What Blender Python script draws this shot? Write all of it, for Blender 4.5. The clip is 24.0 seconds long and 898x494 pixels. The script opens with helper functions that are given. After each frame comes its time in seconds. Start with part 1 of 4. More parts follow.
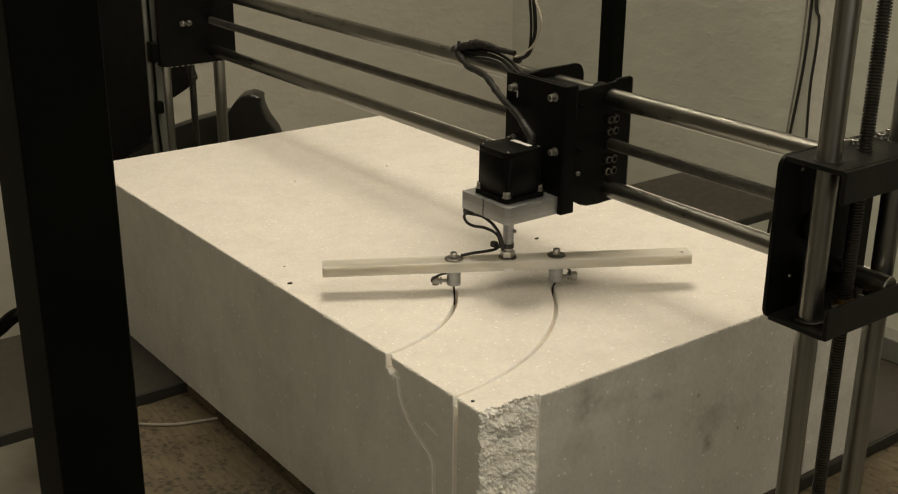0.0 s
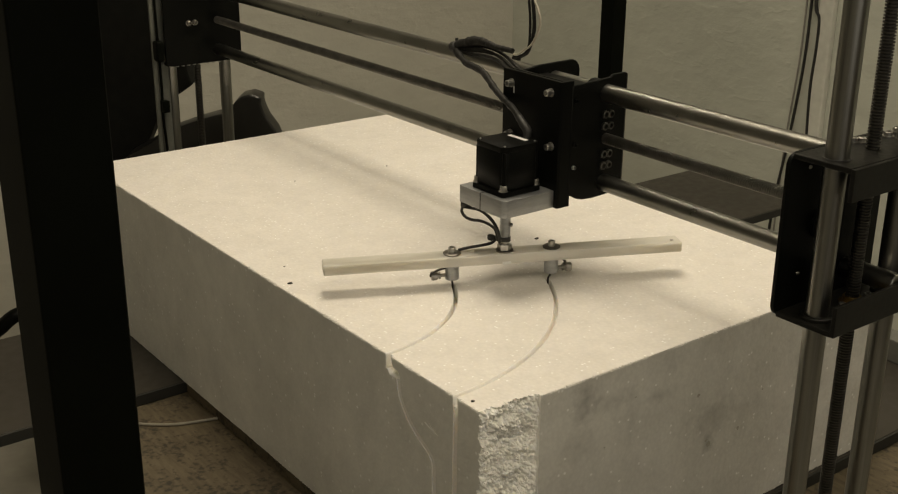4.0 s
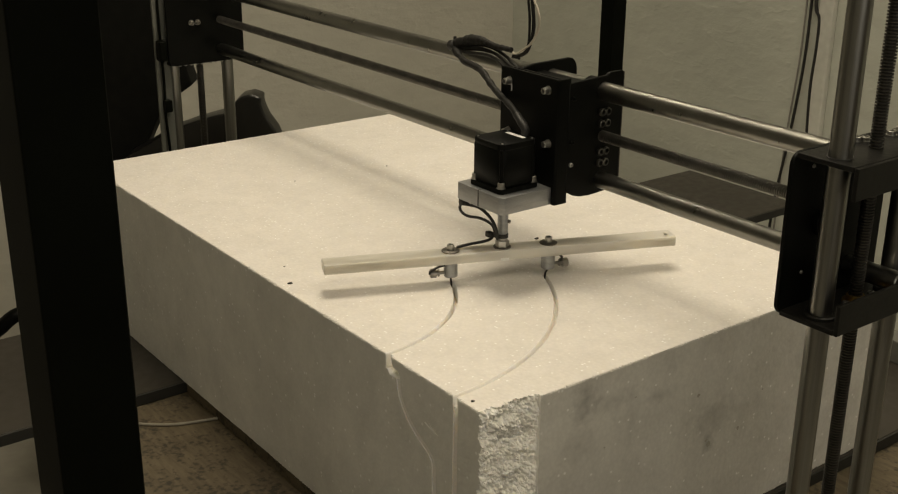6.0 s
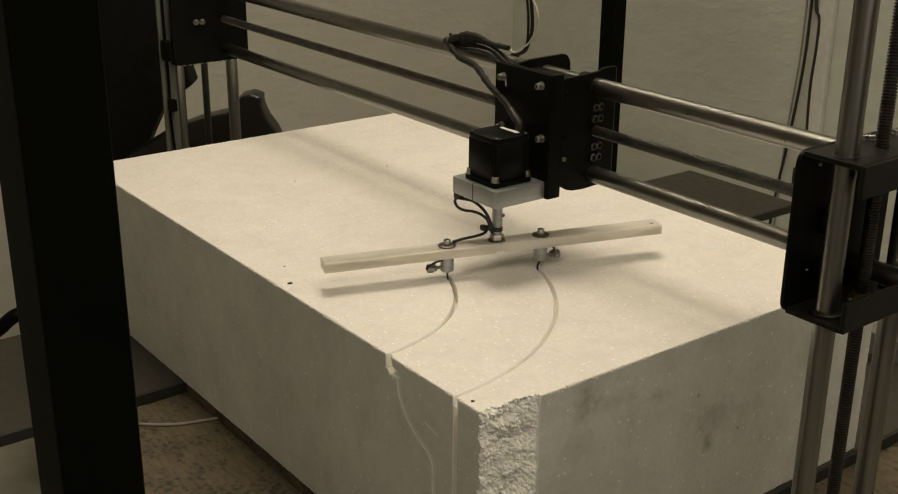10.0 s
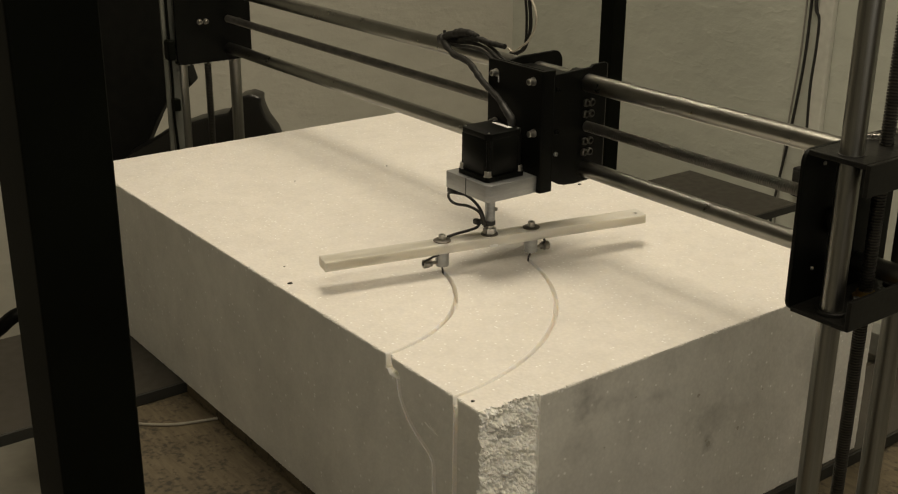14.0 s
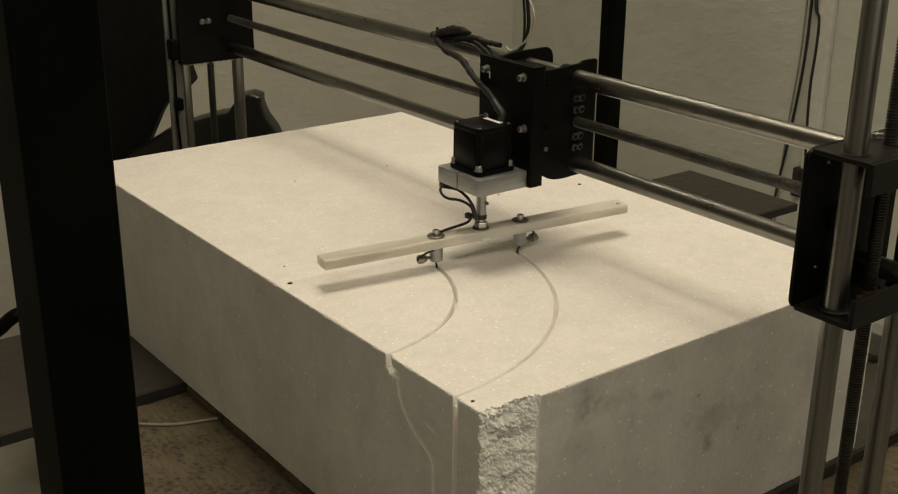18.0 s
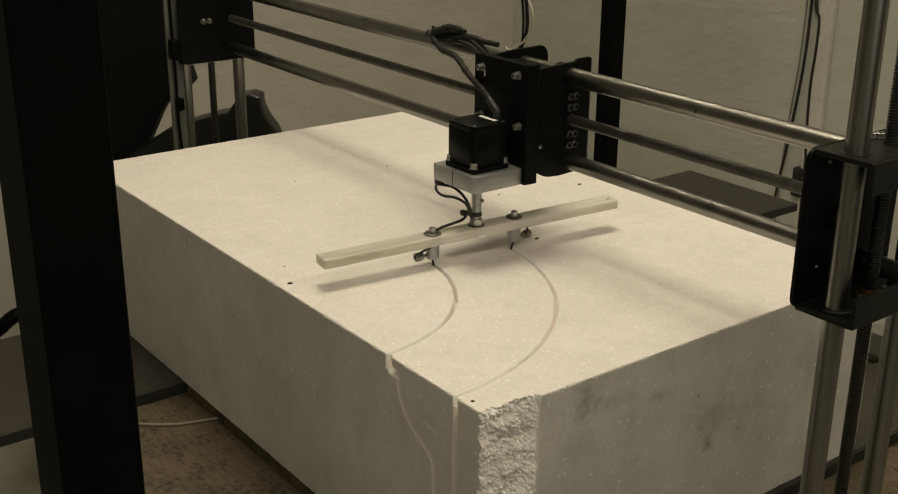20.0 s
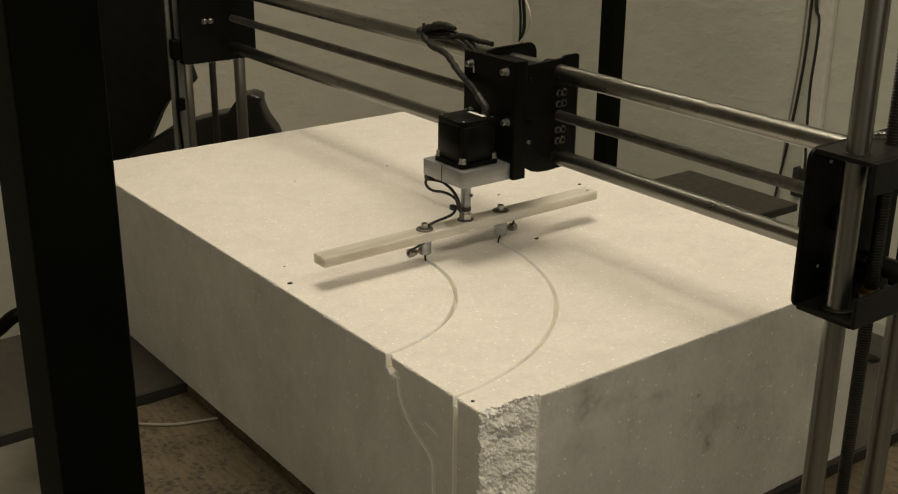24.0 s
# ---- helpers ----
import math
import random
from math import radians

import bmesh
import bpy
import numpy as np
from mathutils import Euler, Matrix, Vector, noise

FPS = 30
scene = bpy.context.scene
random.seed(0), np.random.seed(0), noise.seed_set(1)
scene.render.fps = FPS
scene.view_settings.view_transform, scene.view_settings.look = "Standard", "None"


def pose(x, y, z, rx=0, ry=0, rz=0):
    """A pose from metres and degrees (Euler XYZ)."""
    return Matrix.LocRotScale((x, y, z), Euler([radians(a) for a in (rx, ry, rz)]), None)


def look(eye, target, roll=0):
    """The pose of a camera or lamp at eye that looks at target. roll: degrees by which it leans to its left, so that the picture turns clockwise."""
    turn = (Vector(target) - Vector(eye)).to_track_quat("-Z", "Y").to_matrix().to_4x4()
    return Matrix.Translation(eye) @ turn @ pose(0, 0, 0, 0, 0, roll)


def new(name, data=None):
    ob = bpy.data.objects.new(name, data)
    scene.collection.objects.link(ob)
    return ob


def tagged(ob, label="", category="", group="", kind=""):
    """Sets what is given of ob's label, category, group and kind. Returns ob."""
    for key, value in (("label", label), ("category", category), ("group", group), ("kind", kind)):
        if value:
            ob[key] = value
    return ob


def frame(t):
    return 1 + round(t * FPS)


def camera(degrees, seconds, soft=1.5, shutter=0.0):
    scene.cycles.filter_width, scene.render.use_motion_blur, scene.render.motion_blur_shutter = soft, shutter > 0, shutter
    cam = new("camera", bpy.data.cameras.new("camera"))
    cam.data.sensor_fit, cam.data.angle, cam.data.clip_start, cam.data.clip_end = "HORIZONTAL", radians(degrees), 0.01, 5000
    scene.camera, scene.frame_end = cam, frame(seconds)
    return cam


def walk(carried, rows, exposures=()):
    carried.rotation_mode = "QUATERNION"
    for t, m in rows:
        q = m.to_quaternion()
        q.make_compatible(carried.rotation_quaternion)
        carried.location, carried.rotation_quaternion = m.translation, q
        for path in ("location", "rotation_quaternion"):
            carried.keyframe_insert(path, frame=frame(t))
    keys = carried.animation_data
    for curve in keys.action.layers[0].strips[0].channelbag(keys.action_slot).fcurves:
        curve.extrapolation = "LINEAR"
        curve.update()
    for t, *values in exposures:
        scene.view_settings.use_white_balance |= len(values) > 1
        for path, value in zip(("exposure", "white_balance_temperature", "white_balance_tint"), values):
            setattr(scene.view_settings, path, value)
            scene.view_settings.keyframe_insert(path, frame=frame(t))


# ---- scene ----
EYE = Vector((-0.6058, -0.7417, 0.7711))
YAW, PITCH = radians(52.856), radians(20.477)
AIM = EYE + Vector((math.cos(PITCH) * math.cos(YAW), math.cos(PITCH) * math.sin(YAW), -math.sin(PITCH)))
VIEW = look(EYE, AIM, 0.4806)
cam = camera(42.009, 24.0, soft=1.2)
walk(cam, [(0.0, VIEW), (24.0, VIEW)], exposures=[(0.0, 0.03), (12.0, -0.03), (24.0, -0.09)])

# ---- light: ceiling tubes, an added fill row, a weak grey surround ----
world = bpy.data.worlds.new("world")
world.use_nodes = True
world.node_tree.nodes["Background"].inputs[0].default_value = (0.9, 0.95, 1.0, 1)
world.node_tree.nodes["Background"].inputs[1].default_value = 0.05
scene.world = world
LAMP = (0.43, 0.51, 2.18)
LAMP_FAR = (1.10, 1.65)
FILL_X, FILL_Y = (-1.35, 0.05, 1.45), -1.15
FILL_OPENING = (-1.9, 0.1, 0.35, 1.65)


def tube_lamp(x, y, watts, wide=1.2, deep=0.05):
    data = bpy.data.lights.new("tube_light", "AREA")
    data.shape, data.size, data.size_y, data.energy = "RECTANGLE", wide, deep, watts
    data.color = (1.0, 0.87, 0.655)
    ob = new("tube_light", data)
    ob.matrix_basis = pose(x, y, LAMP[2] - 0.03)
    return ob


tube_lamp(LAMP[0] - 0.24, LAMP[1], 15.6, 0.42, 0.55)
tube_lamp(LAMP[0] + 0.24, LAMP[1], 9.1, 0.42, 0.55)
tube_lamp(*LAMP_FAR[:2], 6.2)
# unseen front row, added as fill for the near faces and the shadows
for x in FILL_X:
    tube_lamp(x, FILL_Y - 0.11, 5.6)
    tube_lamp(x, FILL_Y + 0.11, 5.3)

# soft fill from behind, added to lighten the end face; its window is made up
day = bpy.data.lights.new("back_fill_light", "AREA")
day.shape, day.size, day.size_y, day.energy = "RECTANGLE", FILL_OPENING[1] - FILL_OPENING[0], FILL_OPENING[3] - FILL_OPENING[2], 6.0
day.color = (1.0, 0.93, 0.79)
new("back_fill_light", day).matrix_basis = pose((FILL_OPENING[0] + FILL_OPENING[1]) / 2, -2.62, (FILL_OPENING[2] + FILL_OPENING[3]) / 2, 90, 0, 0)


# ---- materials ----
def nodes_of(name):
    m = bpy.data.materials.new(name)
    m.use_nodes = True
    t = m.node_tree
    return m, t, t.nodes["Principled BSDF"], t.nodes.new("ShaderNodeTexCoord").outputs["Object"]


def tex(t, kind, vec, scale, detail=3.0, stretch=None):
    if stretch:
        mp = t.nodes.new("ShaderNodeMapping")
        mp.inputs["Scale"].default_value = stretch
        t.links.new(vec, mp.inputs["Vector"])
        vec = mp.outputs[0]
    n = t.nodes.new("ShaderNodeTexNoise" if kind == "noise" else "ShaderNodeTexVoronoi")
    n.inputs["Scale"].default_value = scale
    if kind == "noise":
        n.inputs["Detail"].default_value = detail
    t.links.new(vec, n.inputs["Vector"])
    return n.outputs[0]


def ramp(t, fac, stops):
    r = t.nodes.new("ShaderNodeValToRGB")
    while len(r.color_ramp.elements) < len(stops):
        r.color_ramp.elements.new(0.5)
    for e, (at, col) in zip(r.color_ramp.elements, stops):
        e.position, e.color = at, (*col, 1) if len(col) == 3 else (col[0],) * 3 + (1,)
    t.links.new(fac, r.inputs[0])
    return r.outputs[0]


def mixed(t, a, b, fac, how="MULTIPLY"):
    m = t.nodes.new("ShaderNodeMix")
    m.data_type, m.blend_type = "RGBA", how
    if isinstance(fac, float):
        m.inputs[0].default_value = fac
    else:
        t.links.new(fac, m.inputs[0])
    t.links.new(a, m.inputs[6])
    t.links.new(b, m.inputs[7])
    return m.outputs[2]


def bump(t, p, height, strength, dist, before=None):
    b = t.nodes.new("ShaderNodeBump")
    b.inputs["Strength"].default_value, b.inputs["Distance"].default_value = strength, dist
    t.links.new(height, b.inputs["Height"])
    if before is not None:
        t.links.new(before, b.inputs["Normal"])
    t.links.new(b.outputs[0], p.inputs["Normal"])
    return b.outputs[0]


def surface(name, dark, light, scale, rough=0.6, metal=0.0, grain=0.0, dist=0.001, stretch=None, rough_var=0.0, spec=0.5):
    m, t, p, co = nodes_of(name)
    n = tex(t, "noise", co, scale, 5.0, stretch)
    fine = tex(t, "noise", co, scale * 9, 4.0, stretch)
    big = ramp(t, n, [(0.3, dark), (0.7, light)])
    small = ramp(t, fine, [(0.3, (0.88,)), (0.7, (1.0,))])
    t.links.new(mixed(t, big, small, 1.0), p.inputs["Base Color"])
    p.inputs["Roughness"].default_value, p.inputs["Metallic"].default_value = rough, metal
    p.inputs["Specular IOR Level"].default_value = spec
    if rough_var:
        t.links.new(ramp(t, fine, [(0.3, (rough - rough_var,)), (0.7, (rough + rough_var,))]), p.inputs["Roughness"])
    if grain:
        bump(t, p, fine, grain, dist)
    return m


def foam_material(name, base, sparkle, stain, relief, glint_flecks, smudge=0.0, size=420, rare=0.74, stains=(), gap_shade=0.92, beadwork=1.0):
    m, t, p, co = nodes_of(name)
    beads = tex(t, "voronoi", co, 230)
    cells = t.nodes.new("ShaderNodeTexVoronoi")
    cells.inputs["Scale"].default_value = size
    t.links.new(co, cells.inputs["Vector"])
    cloud = tex(t, "noise", co, 13, 7.0)
    patch = tex(t, "noise", co, 45, 4.0)
    grain = tex(t, "noise", co, 420, 2.0)
    dirt = ramp(t, cloud, [(0.34, tuple(c * (1 - stain) for c in base)), (0.62, base)])
    blot = ramp(t, patch, [(0.30, (0.95,)), (0.55, (1.0,))])
    # colour darkens between the beads, painting the shade of the gaps
    edge = ramp(t, beads, [(0.0, (1.0,)), (0.9, (gap_shade,))])
    col = mixed(t, mixed(t, dirt, blot, 1.0), edge, 1.0)
    if smudge:
        smear = tex(t, "noise", co, 17, 6.0, (1, 1, 0.55))
        col = mixed(t, col, ramp(t, smear, [(0.57, (1.0,)), (0.66, (1 - smudge,))]), 1.0)
    # white cells paint bead glints into the top's colour, pale chips on the sides
    glint_fleck = mixed(t, ramp(t, cells.outputs["Color"], [(rare, (0.0,)), (rare + 0.04, (glint_flecks,))]), ramp(t, cells.outputs["Distance"], [(0.26, (1.0,)), (0.42, (0.0,))]), 1.0)
    white = ramp(t, cells.outputs["Color"], [(0.0, (0.99, 0.985, 0.96)), (1.0, (0.99, 0.985, 0.96))])
    fleck_mix = mixed(t, col, white, glint_fleck, "MIX")
    mix_in = fleck_mix.node.inputs[6]
    t.links.new(fleck_mix, p.inputs["Base Color"])
    shine = ramp(t, cells.outputs["Color"], [(0.74, (0.62,)), (0.80, (sparkle,))])
    t.links.new(shine, p.inputs["Roughness"])
    n = bump(t, p, beads, relief * beadwork, 0.0012)
    n = bump(t, p, grain, relief * 0.5, 0.0006, n)
    if smudge:
        bump(t, p, tex(t, "noise", co, 110, 4.0), 0.30, 0.003, n)
    for x, z, wide, high, deep in stains:
        # a grubby patch with a ragged outline
        d = t.nodes.new("ShaderNodeMapping")
        d.inputs["Location"].default_value = (-0.5 * x / wide, 0, -0.5 * z / high)
        d.inputs["Scale"].default_value = (0.5 / wide, 0, 0.5 / high)
        t.links.new(co, d.inputs["Vector"])
        far = t.nodes.new("ShaderNodeVectorMath")
        far.operation = "LENGTH"
        t.links.new(d.outputs[0], far.inputs[0])
        rag = t.nodes.new("ShaderNodeMath")
        rag.operation = "MULTIPLY_ADD"
        t.links.new(tex(t, "noise", co, 90, 5.0), rag.inputs[0])
        rag.inputs[1].default_value = 0.9
        t.links.new(far.outputs["Value"], rag.inputs[2])
        col = mixed(t, col, ramp(t, rag.outputs[0], [(0.42, (1 - deep,)), (0.95, (1.0,))]), 1.0)
        t.links.new(col, mix_in)
    p.inputs["Subsurface Weight"].default_value = 0.15
    p.inputs["Subsurface Radius"].default_value = (0.01, 0.009, 0.007)
    return m


FOAM = foam_material("foam", (0.825, 0.79, 0.745), 0.45, 0.05, 0.36, 1.0, 0.0, 300, 0.80)
FOAM_SIDE = foam_material("foam_side", (0.81, 0.80, 0.745), 0.4, 0.10, 0.16, 0.9, 0.05, 230, 0.86, (), 0.95, 0.3)
# base darker than the sides to carry this end's dimmer light; patches are dirt
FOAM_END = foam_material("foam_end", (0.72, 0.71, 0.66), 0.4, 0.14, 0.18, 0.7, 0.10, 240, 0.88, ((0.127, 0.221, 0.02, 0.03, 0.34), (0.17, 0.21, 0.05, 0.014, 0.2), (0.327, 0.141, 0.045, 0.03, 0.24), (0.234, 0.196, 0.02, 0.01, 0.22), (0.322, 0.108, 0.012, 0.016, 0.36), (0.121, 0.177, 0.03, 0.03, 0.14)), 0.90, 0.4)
FOAM_CUT = surface("foam_cut", (0.940, 0.912, 0.868), (0.950, 0.925, 0.883), 60, 0.35)
FOAM_CUT.node_tree.nodes["Principled BSDF"].inputs["Subsurface Weight"].default_value = 1.0
FOAM_CUT.node_tree.nodes["Principled BSDF"].inputs["Subsurface Radius"].default_value = (0.03, 0.028, 0.024)
FOAM_CUT.node_tree.nodes["Principled BSDF"].inputs["Subsurface Scale"].default_value = 1.0
FOAM_BROKEN = foam_material("foam_broken", (0.93, 0.92, 0.875), 0.18, 0.05, 0.3, 1.0)
BLACK = surface("black_powder_coat", (0.0018, 0.0021, 0.0017), (0.0034, 0.0038, 0.003), 30, 0.42, 0.0, 0.15, 0.0003, None, 0.0, 0.11)
# slightly lighter black than the plates, for flanges, lips and bearings
BRACKET = surface("lighter_black_bracket", (0.006, 0.0059, 0.005), (0.0105, 0.0102, 0.0087), 22, 0.44, 0.0, 0.15, 0.0003, None, 0.05, 0.2)
BLACK_POST = surface("black_painted_steel", (0.0018, 0.0022, 0.0013), (0.0034, 0.0042, 0.0025), 9, 0.5, 0.0, 0.1, 0.0005, None, 0.0, 0.05)
BLACK_CLOTH = surface("black_upholstery", (0.0045, 0.0047, 0.0038), (0.008, 0.0083, 0.0068), 40, 0.7, 0.0, 0.3, 0.001, None, 0.0, 0.15)
RUBBER = surface("cable_sheath", (0.012, 0.012, 0.011), (0.025, 0.024, 0.022), 90, 0.55, 0.0, 0.3, 0.0006)
STEEL = surface("polished_rod_steel", (0.24, 0.238, 0.215), (0.31, 0.305, 0.28), 5, 0.30, 1.0, 0.0, 0.0002, (1, 1, 1), 0.03)
SCREW = surface("lead_screw_steel", (0.21, 0.20, 0.18), (0.30, 0.29, 0.26), 60, 0.42, 1.0)
# lengthwise colour streaks imitate the banded reflections on the upright rods
UPRIGHT = surface("upright_rod_steel", (0.22, 0.218, 0.20), (0.33, 0.325, 0.30), 3, 0.34, 1.0, 0.06, 0.0002, (60, 60, 0.4), 0.05)
# near-black colour puts the shade between the thread crests into the material
GROOVE = surface("shaded_thread_groove", (0.012, 0.011, 0.009), (0.022, 0.020, 0.017), 60, 0.5)
SLEEVE = surface("cable_sleeve", (0.007, 0.007, 0.006), (0.018, 0.017, 0.015), 160, 0.6, 0.0, 0.4, 0.0008, None, 0.0, 0.3)
# darker steel tone for the upright screws
SCREW_DARK = surface("dark_screw_steel", (0.09, 0.085, 0.075), (0.15, 0.14, 0.12), 60, 0.4, 1.0)
BOLT = surface("zinc_bolt", (0.40, 0.395, 0.37), (0.56, 0.55, 0.52), 150, 0.36, 1.0)
DARKBOLT = surface("dull_bolt", (0.25, 0.24, 0.22), (0.4, 0.38, 0.35), 150, 0.35, 1.0)
ALU = surface("brushed_aluminium", (0.36, 0.37, 0.375), (0.44, 0.45, 0.455), 40, 0.45, 0.85, 0.1, 0.0003, (1, 1, 6))
GREYMETAL = surface("galvanised_strip", (0.16, 0.165, 0.15), (0.24, 0.24, 0.22), 14, 0.5, 0.5)
DULL_STRIP = surface("dull_galvanised", (0.13, 0.136, 0.116), (0.20, 0.206, 0.18), 14, 0.5, 0.5)
BRASS = surface("brass", (0.42, 0.28, 0.08), (0.55, 0.38, 0.13), 80, 0.35, 1.0)
BOARD = surface("anthracite_board", (0.027, 0.0233, 0.0175), (0.037, 0.032, 0.0245), 6, 0.5, 0.0, 0.12, 0.0004, None, 0.08)
BOARD_EDGE = surface("board_edge", (0.010, 0.010, 0.008), (0.02, 0.02, 0.016), 30, 0.6)
WHITE_LABEL = surface("white_label", (0.72, 0.72, 0.70), (0.82, 0.82, 0.80), 50, 0.5)
WHITE_CABLE = surface("white_cable", (0.40, 0.37, 0.30), (0.50, 0.46, 0.38), 60, 0.45)
BEIGE_CABLE = surface("pale_beige_cable", (0.22, 0.20, 0.155), (0.30, 0.275, 0.215), 60, 0.55)
GREY_CABLE = surface("grey_cable", (0.2, 0.19, 0.17), (0.3, 0.29, 0.26), 60, 0.5)
CEILING = surface("ceiling_paint", (0.66, 0.65, 0.62), (0.74, 0.73, 0.70), 3, 0.9)
FLOOR = surface("concrete_floor", (0.30, 0.285, 0.245), (0.38, 0.36, 0.31), 3, 0.8, 0.0, 0.3, 0.002)
TRIM = surface("painted_trim", (0.58, 0.58, 0.53), (0.66, 0.66, 0.60), 5, 0.55, 0.0, 0.2, 0.002)
ARM = surface("black_arm_plastic", (0.006, 0.0058, 0.0048), (0.011, 0.0105, 0.0085), 30, 0.36, 0.0, 0.2, 0.001)
GREY_SEAT = surface("grey_pad_cloth", (0.05, 0.047, 0.04), (0.08, 0.075, 0.065), 40, 0.9)
STAIN = surface("grey_stain", (0.36, 0.34, 0.29), (0.48, 0.46, 0.40), 200, 0.8)
WASHER = surface("dark_washer", (0.15, 0.14, 0.125), (0.23, 0.215, 0.195), 150, 0.45, 1.0)
RING = surface("blackened_bolt", (0.09, 0.087, 0.08), (0.16, 0.155, 0.14), 150, 0.4, 1.0)
WIRE = surface("burnt_wire", (0.02, 0.018, 0.015), (0.05, 0.045, 0.04), 200, 0.5, 0.6)
CRUMB = surface("dark_crumb", (0.012, 0.011, 0.01), (0.03, 0.026, 0.02), 300, 0.8)


def wall_material(name, dark, light, stretch):
    m, t, p, co = nodes_of(name)
    cloud = tex(t, "noise", co, 1.6, 6.0)
    trowel = tex(t, "noise", co, 11, 6.0, stretch)
    fine = tex(t, "noise", co, 130, 3.0)
    base = ramp(t, cloud, [(0.3, dark), (0.7, light)])
    marks = ramp(t, trowel, [(0.30, (0.95,)), (0.55, (1.0,))])
    t.links.new(mixed(t, base, marks, 1.0), p.inputs["Base Color"])
    p.inputs["Roughness"].default_value = 0.85
    n = bump(t, p, trowel, 0.5, 0.012)
    # short raised trowel ridges
    ridge = ramp(t, tex(t, "noise", co, 7, 3.0, (1, 1, 2.2)), [(0.44, (0.0,)), (0.5, (1.0,)), (0.56, (0.0,))])
    here = ramp(t, tex(t, "noise", co, 19, 2.0), [(0.50, (0.0,)), (0.64, (1.0,))])
    n = bump(t, p, mixed(t, ridge, here, 1.0), 0.22, 0.004, n)
    bump(t, p, fine, 0.25, 0.002, n)
    return m


WALL = wall_material("plaster", (0.485, 0.50, 0.44), (0.568, 0.58, 0.515), (1, 1, 1.7))
WALL_GREY = wall_material("grey_bounce_plaster", (0.27, 0.263, 0.236), (0.35, 0.338, 0.304), (1, 1, 2.0))
WALL_WARM = wall_material("warm_plaster", (0.51, 0.50, 0.44), (0.595, 0.58, 0.515), (1, 1, 2.2))


def plywood_material():
    m, t, p, co = nodes_of("plywood")
    grain = tex(t, "noise", co, 30, 5.0, (6, 1, 1))
    cloud = tex(t, "noise", co, 5, 4.0)
    dirt = mixed(t, tex(t, "noise", co, 150, 6.0), tex(t, "noise", co, 14, 4.0), 0.5, "MIX")
    base = ramp(t, grain, [(0.3, (0.086, 0.067, 0.039)), (0.7, (0.145, 0.115, 0.070))])
    shade = ramp(t, cloud, [(0.3, (0.7,)), (0.7, (1.0,))])
    spots = ramp(t, dirt, [(0.41, (0.20,)), (0.49, (1.0,))])
    t.links.new(mixed(t, mixed(t, base, shade, 1.0), spots, 0.8), p.inputs["Base Color"])
    p.inputs["Roughness"].default_value = 0.7
    bump(t, p, grain, 0.2, 0.001)
    return m


PLYWOOD = plywood_material()
# invented dark tone for the unseen south wall; holds back bounce and reflections
DARK_WALL = surface("dark_unseen_wall", (0.06, 0.05, 0.04), (0.10, 0.085, 0.065), 4, 0.7, 0.0, 0.2, 0.002, (6, 6, 1))


def plastic_material():
    m, t, p, co = nodes_of("milky_plastic")
    n = tex(t, "noise", co, 16, 5.0, (0.5, 3, 3))
    t.links.new(ramp(t, n, [(0.36, (0.44, 0.425, 0.375)), (0.60, (0.62, 0.600, 0.550))]), p.inputs["Base Color"])
    p.inputs["Roughness"].default_value = 0.36
    p.inputs["Subsurface Weight"].default_value = 1.0
    p.inputs["Subsurface Radius"].default_value = (0.022, 0.0208, 0.0180)
    p.inputs["Subsurface Scale"].default_value = 1.0
    bump(t, p, tex(t, "noise", co, 260, 3.0), 0.12, 0.0004)
    return m


PLASTIC = plastic_material()


# ---- mesh helpers ----
def part(name, bm, material, parent=None, label="", smooth=False):
    me = bpy.data.meshes.new(name)
    bmesh.ops.recalc_face_normals(bm, faces=bm.faces[:])
    bm.to_mesh(me)
    bm.free()
    for m in material if isinstance(material, (list, tuple)) else (material,):
        me.materials.append(m)
    if smooth:
        for f in me.polygons:
            f.use_smooth = True
        me.set_sharp_from_angle(angle=radians(35))
    ob = new(name, me)
    ob.parent = parent
    if label:
        ob["label"] = label
    return ob


def thing(name, label, category, m=None, group="", kind=""):
    ob = new(name)
    ob.matrix_basis = m or Matrix()
    return tagged(ob, label, category, group, kind)


def box(x0, x1, y0, y1, z0, z1, r=0.0, segs=2, bm=None):
    b = bmesh.new()
    bmesh.ops.create_cube(b, size=1, matrix=Matrix.LocRotScale(((x0 + x1) / 2, (y0 + y1) / 2, (z0 + z1) / 2), None, (x1 - x0, y1 - y0, z1 - z0)))
    if r:
        bmesh.ops.bevel(b, geom=b.edges[:], offset=r, segments=segs, affect="EDGES", profile=0.6)
    return join(bm, b)


def join(bm, b):
    if bm is None:
        return b
    me = bpy.data.meshes.new("scrap")
    b.to_mesh(me)
    b.free()
    bm.from_mesh(me)
    bpy.data.meshes.remove(me)
    return bm


